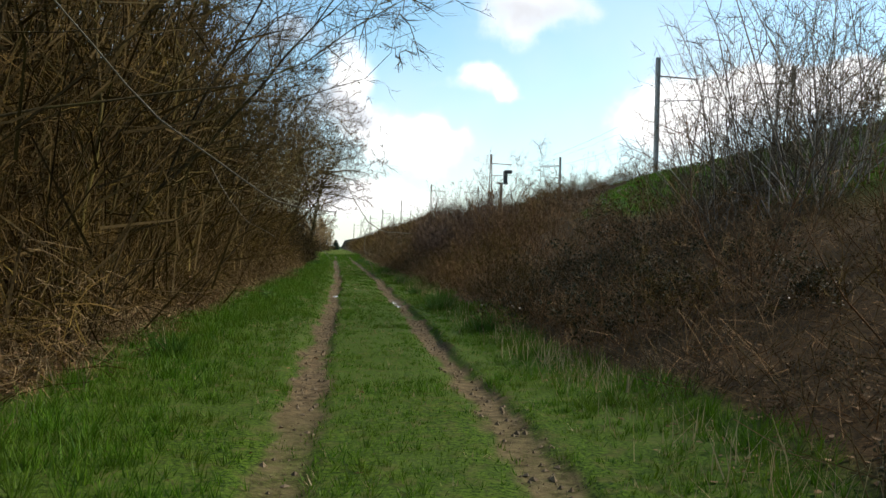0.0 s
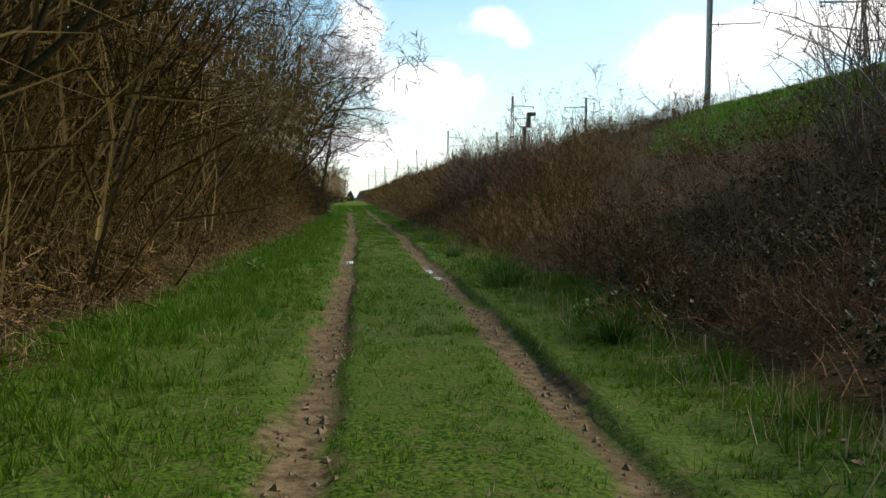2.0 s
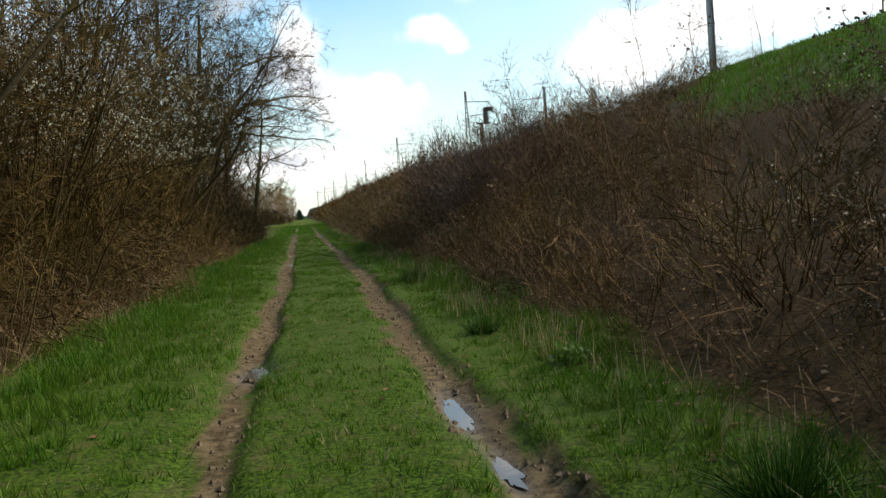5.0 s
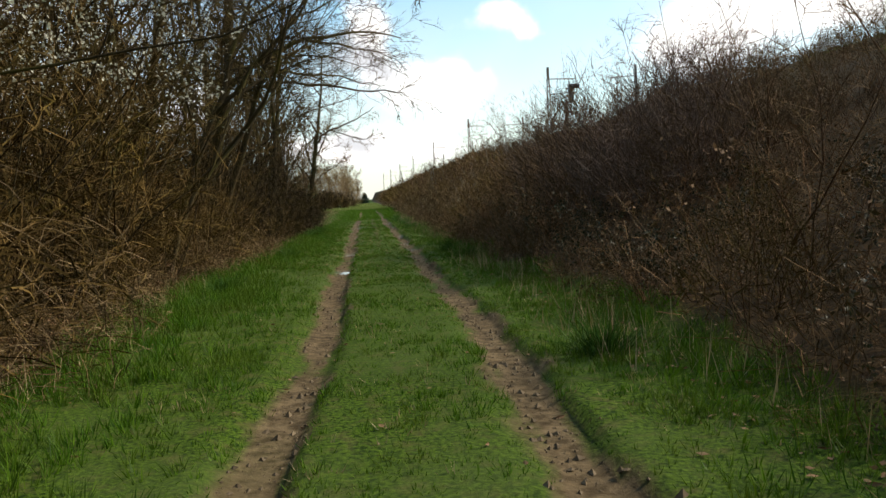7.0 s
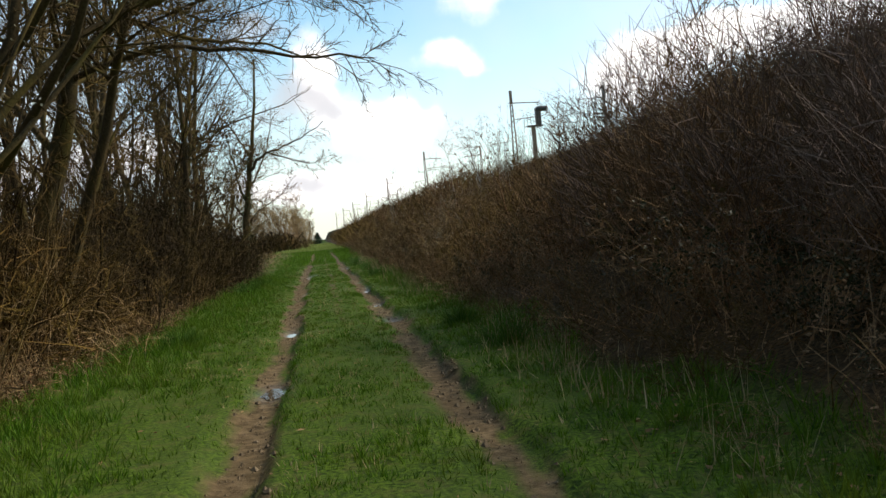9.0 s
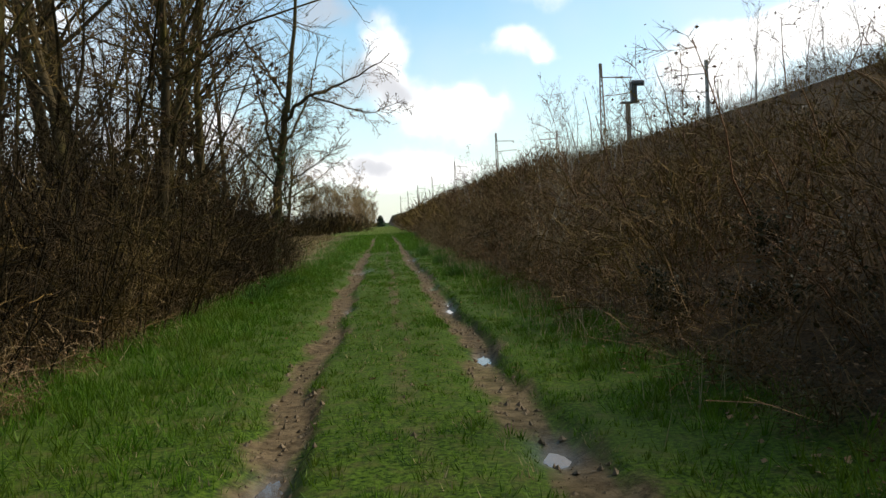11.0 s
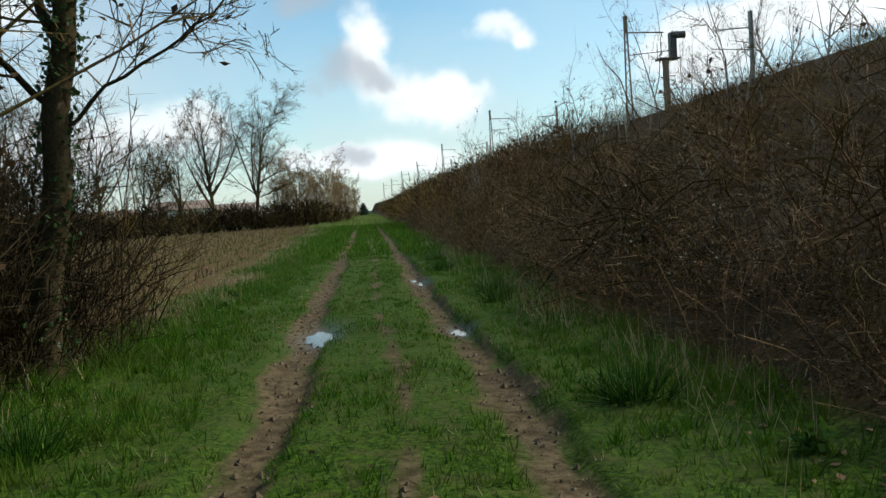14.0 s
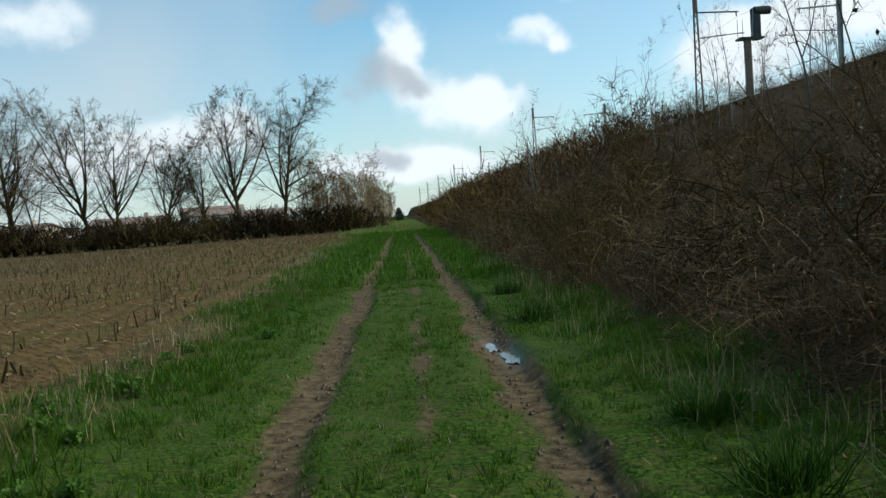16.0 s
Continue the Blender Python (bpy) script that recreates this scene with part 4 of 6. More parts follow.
# trees of the front row that lean out over the track, clear of it below
leaning = Nursery("leaning_tree", "slender bare tree leaning out over the track", "tree", "thicket trees", [
    tree_parts(241, 6.6, 0.034, thicket_bark, thicket_twig, 26, 8, 8, 0.16, 58, 0.04, 0.2, 0.03, 3, 0.5, (), 0.0036, 16, (1.0, 2.6), crook=0.24),
    tree_parts(242, 6.2, 0.030, tree_bark, tree_twig, 26, 8, 8, 0.16, 60, 0.02, 0.22, 0.02, 3, 0.52, (), 0.0036, 22, (1.0, 2.6), crook=0.24),
    tree_parts(243, 7.2, 0.036, tree_bark, thicket_twig, 26, 8, 8, 0.2, 56, 0.05, 0.2, 0.03, 3, 0.48, (), 0.0036, 11, (1.0, 2.8), crook=0.24),
    tree_parts(244, 6.8, 0.046, tree_bark, tree_twig, 24, 8, 8, 0.2, 58, -0.03, 0.24, 0.03, 2, 0.52, (), 0.0036, 19, (1.0, 2.8), crook=0.24),
])
RL = random.Random(29)
for i, (x, y, s) in enumerate(((-4.6, 4.6, 0.9), (-3.9, 7.4, 1.0), (-3.0, 9.3, 0.92), (-3.5, 11.6, 1.05), (-3.0, 14.2, 0.97), (-3.3, 16.0, 0.9), (-3.1, 19.4, 1.05), (-3.2, 21.4, 0.9), (-3.3, 25.6, 1.0), (-3.6, 28.4, 0.95), (-3.4, 33.4, 1.0), (-3.3, 36.6, 0.9))):
    leaning.plant(i, placed(x, y, 0, RL.uniform(-28, 28), s, RL.uniform(-4, 4), RL.uniform(-3, 3)))

# a thin branch that hangs low across the track
def hanging_branch():
    ob = tagged(new("overhanging_branch"), "thin bare branch with buds hanging low across the track", "branch")
    rng = np.random.default_rng(3)

    def strand(name, pts, r):
        pts = np.array(pts, float)
        t = np.linspace(0, len(pts) - 1, 4 * len(pts))
        P = np.stack([np.interp(t, range(len(pts)), pts[:, k]) for k in range(3)], -1) + rng.normal(0, 0.0014, (len(t), 3))
        c = new(name, tubes(name, [(P[None], np.linspace(r, r * 0.5, len(t))[None])], pale_stem, 6))
        c.parent = ob
        buds = new("bud", leaves("bud", rng, P[-1:], 0.008, rod_bark))
        buds.parent = c
    strand("limb", HANG_LIMB, 0.0029)
    strand("limb", SIDE_LIMB, 0.0042)
    for w in HANG_TWIGS:
        strand("twig", w, 0.0015)
    return ob


hanging_branch()

# the big leaning tree, and the ivy-clad one where the thicket ends
def bough_tree(seed, stem_points, r0, boughs, twigs, fine, droop, bark_a, bark_b):
    """A tree with a bent stem and a few long boughs, each thick with twigs. Returns its parts, the stem's line and its radii."""
    rng = np.random.default_rng(seed)

    def bough(pts, ra, rb, n=14):
        pts = np.array(pts, float)
        t = np.linspace(0, len(pts) - 1, n)
        P = np.stack([np.interp(t, range(len(pts)), pts[:, k]) for k in range(3)], -1)
        P[1:-1] = 0.25 * P[:-2] + 0.5 * P[1:-1] + 0.25 * P[2:]
        P[1:] += rng.normal(0, 0.022, (n - 1, 3))
        return P[None], np.linspace(ra, rb, n)[None]
    PS, RS = bough(stem_points, r0, r0 * 0.2, 16)
    RS[0, 0] *= 1.4
    made = [bough(*b) for b in boughs]
    PB, RB = np.concatenate([b[0] for b in made]), np.concatenate([b[1] for b in made])
    P2, R2 = grow(rng, PB, RB, twigs, 0.12, 0.36, 48, droop, 0.17, 5, 0.5)
    P5, R5 = grow(rng, PS, RS, twigs, 0.45, 0.16, 55, 0.05, 0.17, 5, 0.25)
    P2, R2 = np.concatenate([P2, P5]), np.concatenate([R2, R5])
    P3, R3 = grow(rng, P2, R2, 9, 0.1, 0.6, 42, droop, 0.22, 4, 0.6)
    P4, R4 = grow(rng, P3, R3, 4, 0.2, 0.55, 40, droop + 0.03, 0.2, 2, 0.6)
    parts = [("trunk", tubes("trunk", [(PS, RS)], bark_a, 9), ""), ("branch_crown", tubes("branch_crown", [(PB, RB)], bark_a, 5), ""),
             ("twig_crown", twig_mesh("twig_crown", [(P2, np.clip(R2, fine * 1.5, 0.012)), (P3, np.clip(R3, fine, fine * 1.5)), (P4, np.full_like(R4, fine * 0.9))], bark_b), "")]
    return parts, PS[0], RS[0], P3[:, -1]


thing("old_tree", "thick mossy bare tree with long limbs drooping over the track", "tree", "thicket trees", bough_tree(
    301, [(0, 0, -0.2), (0.1, 0, 0.8), (0.35, 0, 2.0), (0.75, 0, 3.6), (0.9, 0, 4.5), (1.1, 0.1, 6.0), (1.2, 0.2, 8.0)], 0.21, [
        ([(0.85, 0, 4.0), (1.6, -0.2, 4.6), (2.6, -0.3, 5.0), (3.8, -0.3, 5.2), (5.0, -0.2, 5.0)], 0.09, 0.012),
        ([(1.6, -0.2, 4.6), (2.5, 0.3, 4.3), (3.4, 0.6, 4.3), (4.4, 0.8, 4.0)], 0.045, 0.008),
        ([(0.95, 0, 4.8), (1.7, 0.2, 5.8), (2.6, 0.3, 6.4), (3.8, 0.3, 6.6), (4.8, 0.3, 6.5)], 0.06, 0.01),
        ([(2.6, -0.3, 5.0), (3.4, -0.8, 4.8), (4.2, -1.0, 4.6), (4.9, -1.2, 4.3)], 0.032, 0.007),
        ([(0.8, 0, 3.8), (1.8, -0.6, 4.0), (3.0, -1.0, 3.9), (4.2, -1.2, 3.65), (5.0, -1.3, 3.6)], 0.05, 0.008),
        ([(0.5, 0, 2.8), (-0.3, 0.5, 3.8), (-1.0, 0.8, 5.0), (-1.4, 1.0, 6.5)], 0.06, 0.012),
        ([(0.7, 0, 3.4), (0.9, -0.9, 4.2), (1.2, -1.8, 5.0), (1.5, -2.6, 5.6)], 0.05, 0.01),
        ([(0.75, 0, 3.7), (1.3, 0.9, 4.4), (2.0, 1.7, 5.0), (2.8, 2.4, 5.4)], 0.05, 0.01)], 18, 0.0042, -0.01, tree_bark, tree_twig)[0], placed(-3.9, 42.0, 0))
thing("old_tree", "bare mossy tree leaning far out over the track", "tree", "thicket trees", tree_parts(303, 7.6, 0.11, tree_bark, tree_twig, 28, 8, 8, 0.3, 58, 0.05, 0.2, 0.04, 3, 0.55, (), 0.0042, 27, (1.0, 3.3), crook=0.24), placed(-3.8, 41.6, 0, 8))
thing("old_tree", "bare lichen-yellow tree leaning far out over the track", "tree", "thicket trees", tree_parts(304, 7.0, 0.09, tree_bark, tree_twig, 28, 8, 8, 0.3, 58, 0.03, 0.2, 0.04, 3, 0.55, (), 0.0042, 22, (1.0, 3.3), crook=0.24), placed(-3.7, 38.2, 0, -12))


def ivy_tree():
    rng = np.random.default_rng(9)
    parts, spine, girth, ends = bough_tree(
        302, [(0, 0, -0.2), (0.1, 0, 0.8), (0.24, 0.02, 1.8), (0.42, 0, 2.9), (0.52, 0, 3.6), (0.7, 0, 4.6), (0.9, 0.1, 5.8), (1.0, 0.2, 7.4)], 0.14, [
            ([(0.55, 0, 3.7), (1.0, -0.1, 4.2), (1.6, -0.2, 4.35), (2.3, -0.3, 4.6), (3.1, -0.3, 5.1)], 0.055, 0.01),
            ([(1.2, -0.1, 4.25), (1.9, -0.2, 3.95), (2.6, -0.35, 3.75), (3.3, -0.4, 4.0)], 0.026, 0.006),
            ([(0.38, 0, 2.6), (0.16, 0.1, 3.2), (0.06, 0.1, 4.2), (-0.3, 0.2, 5.6)], 0.05, 0.012),
            ([(0.44, 0, 3.0), (0.75, 0.3, 3.6), (1.1, 0.6, 4.4), (1.4, 0.8, 5.6)], 0.04, 0.01),
            ([(0.3, 0, 2.2), (-0.3, -0.2, 2.9), (-0.9, -0.3, 3.5), (-1.6, -0.3, 4.4)], 0.032, 0.008),
            ([(0.6, 0, 4.2), (0.2, -0.3, 4.9), (-0.3, -0.5, 5.8), (-0.6, -0.5, 6.8)], 0.032, 0.008),
            ([(0.28, 0, 2.0), (0.9, 0.1, 2.5), (1.5, 0.2, 2.9), (2.0, 0.3, 3.5)], 0.02, 0.006)], 18, 0.0044, 0.0, mossy_bark, tree_twig)
    c = ends[rng.integers(0, len(ends), 120)] + rng.normal(0, 0.02, (120, 3))
    parts.append(("foliage", leaves("foliage", rng, c, 0.03, withered_leaf, 1.8), "a few withered leaves"))
    n = 1300
    z = 4.2 * rng.uniform(0, 1, n) ** 0.75
    a = rng.uniform(0, 2 * np.pi, n)
    clump = lattice_noise(a * 1.2, z * 2.2, 95)
    r = np.interp(z, spine[:, 2], girth) + np.abs(rng.normal(0, 0.075, n)) * clump
    c = np.stack([np.interp(z, spine[:, 2], spine[:, 0]) + r * np.cos(a), np.interp(z, spine[:, 2], spine[:, 1]) + r * np.sin(a), z], -1)[clump > 0.42]
    parts.append(("ivy", leaves("ivy", rng, c, 0.042, ivy_leaf, 1.2), "dark ivy in clumps on the trunk"))
    return thing("ivy_tree", "leaning mossy bare tree with ivy clumps round its trunk", "tree", "", parts, placed(-2.7, 57.25, 0))


ivy_tree()
wiry = Nursery("wiry_shrub", "thin open bare shrub with crooked twigs at the field's corner", "shrub", "thicket shrubs", [
    shrub_parts(173, 9, 3.0, 0.28, tree_bark, tree_twig, 9, 7, 0.05, 0.0, 0.013, (), 0.003, 0.34),
    shrub_parts(174, 8, 2.7, 0.35, tree_bark, tree_twig, 9, 7, 0.05, 0.0, 0.013, (), 0.003, 0.34)])
sturdy = Nursery("sturdy_tree", "sturdy bare tree in the open end of the thicket", "tree", "thicket trees", [
    tree_parts(205, 11, 0.13, tree_bark, tree_twig, 20, 8, 6, 0.3, 45, 0.02, clear=(0.9, 4.2, True), fine_r=0.0055),
    tree_parts(206, 12, 0.15, tree_bark, tree_twig, 20, 8, 6, 0.3, 48, -0.02, clear=(0.9, 4.2, True), fine_r=0.0055)])
for i, (x, y, s) in enumerate(((-4.9, 51.0, 1.0), (-5.6, 53.5, 0.95), (-4.6, 47.5, 0.9), (-6.2, 46.0, 1.0), (-4.8, 39.5, 0.95), (-6.5, 41.5, 1.0), (-3.9, 49.2, 0.75), (-4.2, 55.2, 0.8), (-3.8, 52.4, 0.7), (-7.2, 50.0, 1.0), (-7.8, 55.0, 0.95), (-3.5, 54.3, 0.8), (-3.9, 56.4, 0.7), (-5.0, 57.6, 0.8), (-6.4, 56.8, 0.9), (-3.2, 50.4, 0.75), (-3.7, 58.0, 0.62), (-4.6, 59.6, 0.72), (-6.0, 59.2, 0.8))):
    sturdy.plant(i, placed(x, y, 0, y * 53 % 360, s, 0, 1))
# thin bare shrubs round the end of the thicket
for x, y, k in ((-2.95, 58.5, 1.0), (-3.3, 59.4, 1.1), (-2.6, 58.2, 0.75), (-3.6, 58.8, 1.15), (-3.1, 60.2, 0.9)):
    wiry.plant(int(y * 10) % 2, placed(x, y, 0, y * 71 % 360, k, 0, 2))
withered = Nursery("withered_shrub", "bare shrub holding brown withered leaves in the thicket", "shrub", "thicket shrubs", [
    shrub_parts(161, 9, 3.6, 0.3, tree_bark, tree_twig, 9, 7, extra=(("foliage", withered_leaf, 1000, 0.024),), fine_r=0.004, reach=0.28)])
for x, y, s in ((-3.8, 49.8, 1.4), (-4.5, 51.4, 1.6), (-3.7, 53.4, 1.2), (-5.2, 53.6, 1.6), (-5.6, 50.0, 1.6)):
    withered.plant(0, placed(x, y, 0, y * 91 % 360, s, 0, 2))

# ---- the bank's brush ----
R2 = random.Random(11)


def lumps(x, y):
    """Humps and hollows of the brush, a few metres across."""
    return 0.55 + 0.95 * float(lattice_noise(x * 0.42, y * 0.36, 81))


y = -3.0
while y < 100:
    f = float(foot(y))
    # the front of the brush stands upright at the bank's foot
    for x0 in (0.3, 0.9):
        x, yy = f + x0 + R2.uniform(-0.2, 0.25), y + R2.uniform(-0.3, 0.3)
        k = (0.5 if x0 < 0.5 else 0.8) * min(1.15, lumps(x, yy)) * R2.uniform(0.85, 1.1)
        (bramble if R2.random() < 0.75 else mound).plant(R2.randrange(20), placed(x, yy, z_at(x, yy) - 0.05, R2.uniform(0, 360), k, R2.uniform(-6, 6), R2.uniform(-10, 4)))
    for x0, chance, lo, hi in ((2.0, 0.85, 0.8, 1.1), (3.5, 0.65, 0.85, 1.15), (5.6, 0.4, 0.85, 1.15), (8.4, 0.22, 0.85, 1.2), (12.0, 0.12, 0.85, 1.2)):
        if R2.random() > chance:
            continue
        x = f + x0 + R2.uniform(-0.35, 0.5)
        yy = y + R2.uniform(-0.4, 0.4)
        if float(grass_bank(np.array([x]), np.array([yy]))[0]) > 0.3:
            continue
        size = R2.uniform(lo, hi) * lumps(x, yy)
        if yy > 54 and x0 > 4:
            size *= 0.55
        kind = bramble if R2.random() < (0.68 if yy < 28 or yy > 46 else 0.35) else bank_shrub
        kind.plant(R2.randrange(12), placed(x, yy, z_at(x, yy) - 0.05, R2.uniform(0, 360), size, R2.uniform(-6, 6), R2.uniform(-16, 4)))
    y += R2.uniform(1.0, 1.35) * (1 if y < 75 else 1.5)
# leafy brambles in patches along the lower slope
y = 6.0
while y < 84:
    for x0 in (0.8, 1.9, 3.2):
        x, yy = float(foot(y)) + x0 + R2.uniform(-0.3, 0.3), y + R2.uniform(-0.4, 0.4)
        patch = float(lattice_noise(yy * 0.16, x * 0.25, 83))
        if patch > 0.58 and R2.random() < 0.6:
            leafy_bramble.plant(R2.randrange(2), placed(x, yy, z_at(x, yy) - 0.05, R2.uniform(0, 360), R2.uniform(0.6, 0.9), R2.uniform(-6, 6), R2.uniform(-12, 4)))
    y += 1.1
# a stand of tall close shrubs half way along
y = 31.5
while y < 43.0:
    for x0 in (1.9, 3.3, 5.0):
        x, yy = float(foot(y)) + x0 + R2.uniform(-0.5, 0.5), y + R2.uniform(-0.5, 0.5)
        if yy > (36.5 if x0 > 4 else 34):
            (bank_shrub if R2.random() < 0.15 else stand_bush).plant(R2.randrange(6), placed(x, yy, z_at(x, yy) - 0.05, R2.uniform(0, 360), R2.uniform(0.72, 0.95) * (1.18 if yy > 37.5 else 1.0), R2.uniform(-5, 5), R2.uniform(-8, 5)))
    y += 1.1
y = 33.0
while y < 100:
    for x0 in (4.6, 6.4, 8.4, 10.4, 12.4, 14.2):
        x = float(foot(y)) + x0 + R2.uniform(-0.7, 0.7)
        yy = y + R2.uniform(-0.8, 0.8)
        if float(grass_bank(np.array([x]), np.array([yy]))[0]) < 0.3:
            mound.plant(R2.randrange(5), placed(x, yy, z_at(x, yy) - 0.1, R2.uniform(0, 360), R2.uniform(0.5, 1.0) * (1.0 if yy < 54 else 0.75), R2.uniform(-6, 6), R2.uniform(-14, 4)))
    y += 2.2 if y < 54 else 2.8
y = 98.0
while y < 245:
    f = float(foot(y))
    for x0 in (0.9, 3.4, 6.4, 9.8):
        x = f + x0 + 0.9 + R2.uniform(-0.6, 0.6)
        far_brush.plant(R2.randrange(2), placed(x, y + R2.uniform(-1, 1), z_at(x, y) - 0.05, R2.uniform(0, 360), R2.uniform(0.6, 0.95), 0, R2.uniform(-12, 4)))
    y += 3.6 if y < 130 else 9.0
y = 2.0
while y < 74:
    if R2.random() < (0.5 if y < 40 else 0.9):
        tangle.plant(R2.randrange(3), placed(float(foot(y)) + R2.uniform(-0.15, 0.2), y, 0.0, R2.uniform(0, 360), R2.uniform(0.3, 0.6)), "heap of bent dead canes at the foot of the bank")
    y += R2.uniform(0.8, 1.5)
y = 3.0
while y < 72:
    x = float(foot(y)) + R2.uniform(0.5, 4.0)
    dead_bramble.plant(R2.randrange(3), placed(x, y, z_at(x, y), R2.uniform(0, 360), R2.uniform(0.7, 1.2), 0, -10), "arching dead bramble canes on the slope of the bank")
    y += R2.uniform(1.4, 2.6)
y = 47.0
while y < 82:
    for lo, hi in ((0.3, 1.2), (1.4, 3.0)):
        x, yy = float(foot(y)) + R2.uniform(lo, hi), y + R2.uniform(-0.4, 0.4)
        tangle.plant(R2.randrange(3), placed(x, yy, z_at(x, yy) - 0.03, R2.uniform(0, 360), R2.uniform(0.9, 1.35), 0, -10), "heap of bent straw-brown canes on the slope of the bank")
    y += R2.uniform(1.0, 1.6)
# saplings along the crest
for a, b, gap, lo, hi, x_lo, x_hi in ((12, 19, 1.3, 0.6, 0.9, -11.0, -7.5), (40, 56, 2.4, 0.4, 0.6, -4.0, 1.5), (64, 88, 0.7, 0.55, 1.0, -9.5, -1.0), (84, 112, 2.4, 0.45, 0.75, -4.0, 1.0), (112, 235, 9.0, 0.5, 0.85, -4.0, 0.0)):
    y = a
    while y < b:
        x = float(shoulder(y)) + R2.uniform(x_lo, x_hi)
        bank_sapling.plant(R2.randrange(3), placed(x, y, z_at(x, y) - 0.05, R2.uniform(0, 360), R2.uniform(lo, hi), R2.uniform(-5, 5), R2.uniform(-5, 5)))
        y += gap * R2.uniform(0.6, 1.4)

# a clump of saplings on the far slope, and pale ones low on the near slope
for x, y, k in ((4.6, 89.0, 0.8), (5.0, 90.2, 0.9), (5.3, 91.3, 0.75), (4.9, 92.5, 0.8), (5.8, 89.6, 0.7)):
    bank_sapling.plant(int(y) % 3, placed(x, y, z_at(x, y) - 0.05, y * 77 % 360, k))
pale_sapling = Nursery("pale_sapling", "forked pale grey bare sapling low on the bank", "sapling", "bank saplings", [
    tree_parts(214, 2.6, 0.024, pale_stem, pale_stem, 8, 3, 2, 0.12, 34, 0.05, 0.1, 0.05, 3, 0.45, fine_r=0.0032, crook=0.12),
    tree_parts(215, 2.2, 0.020, pale_stem, pale_stem, 7, 3, 2, 0.10, 38, -0.06, 0.12, 0.05, 4, 0.5, fine_r=0.0032, crook=0.12),
])
for i, (x, y, k) in enumerate(((3.2, 54.6, 0.9), (3.9, 55.4, 1.0), (4.7, 56.3, 1.15), (3.5, 57.6, 0.9), (5.4, 57.9, 1.1), (4.2, 60.0, 1.0), (2.9, 52.6, 0.8), (6.0, 61.2, 1.1), (3.3, 62.6, 0.8), (2.8, 50.8, 0.7), (4.4, 65.5, 0.9))):
    pale_sapling.plant(i, placed(x, y, z_at(x, y) - 0.05, y * 131 % 360, k * 0.75, (y * 17) % 14 - 7, (y * 29) % 22 - 13))

# brush along the crest
y = 56.0
while y < 245:
    x = float(shoulder(y)) - R2.uniform(0.2, 3.5)
    if y < 112:
        bank_shrub.plant(R2.randrange(3), placed(x, y, z_at(x, y) - 0.05, R2.uniform(0, 360), R2.uniform(0.2, 0.45) if 70 < y < 100 else R2.uniform(0.4, 0.8), R2.uniform(-5, 5), R2.uniform(-5, 5)))
        y += 1.7
    else:
        far_brush.plant(R2.randrange(2), placed(x, y, z_at(x, y) - 0.05, R2.uniform(0, 360), R2.uniform(0.4, 0.75)))
        y += 4.0
# low brush right on the edge of the crest
y = 46.0
while y < 130:
    for d in (0.0, 1.2):
        x = float(shoulder(y)) - d + R2.uniform(-0.5, 0.5)
        mound.plant(R2.randrange(5), placed(x, y + R2.uniform(-0.4, 0.4), z_at(x, y) - 0.1, R2.uniform(0, 360), R2.uniform(0.35, 0.65) if 70 < y < 100 else R2.uniform(0.5, 0.95), R2.uniform(-5, 5), R2.uniform(-5, 5)), "dense bare bush on the crest of the bank")
    y += 1.5 if y < 90 else 2.2
# a bushy clump on the crest
for i in range(16):
    y = 13.5 + i * 0.42
    x = float(shoulder(y)) - R2.uniform(7.5, 11.0)
    crest_bush.plant(0, placed(x, y, z_at(x, y) - 0.05, R2.uniform(0, 360), R2.uniform(0.95, 1.45), R2.uniform(-5, 5), R2.uniform(-5, 5)))

# ---- railway masts, signal, wires ----
def box(bm, a, b):
    """A box between two corners."""
    m = Matrix.Translation([(p + q) / 2 for p, q in zip(a, b)]) @ Matrix.Diagonal((*[abs(q - p) for p, q in zip(a, b)], 1))
    bmesh.ops.create_cube(bm, size=1, matrix=m)


def rod(bm, a, b, r, k=6, r2=None):
    a, b = Vector(a), Vector(b)
    d = b - a
    m = Matrix.Translation((a + b) / 2) @ d.to_track_quat("Z", "Y").to_matrix().to_4x4()
    bmesh.ops.create_cone(bm, cap_ends=True, segments=k, radius1=r, radius2=r if r2 is None else r2, depth=d.length, matrix=m)


def part(name, bm, mat, parent, label=""):
    me = bpy.data.meshes.new(name)
    bm.to_mesh(me)
    bm.free()
    me.materials.append(mat)
    ob = new(name, me)
    ob.parent = parent
    if label:
        ob["label"] = label
    return ob


def insulator(parent, p, r=0.06):
    bm = bmesh.new()
    for i in range(4):
        rod(bm, (p[0], p[1], p[2] - 0.07 * i), (p[0], p[1], p[2] - 0.07 * i - 0.045), r, 10, r * 0.6)
    return part("insulator", bm, glass_brown, parent, "brown ribbed insulator")


MAST_H = 8.35


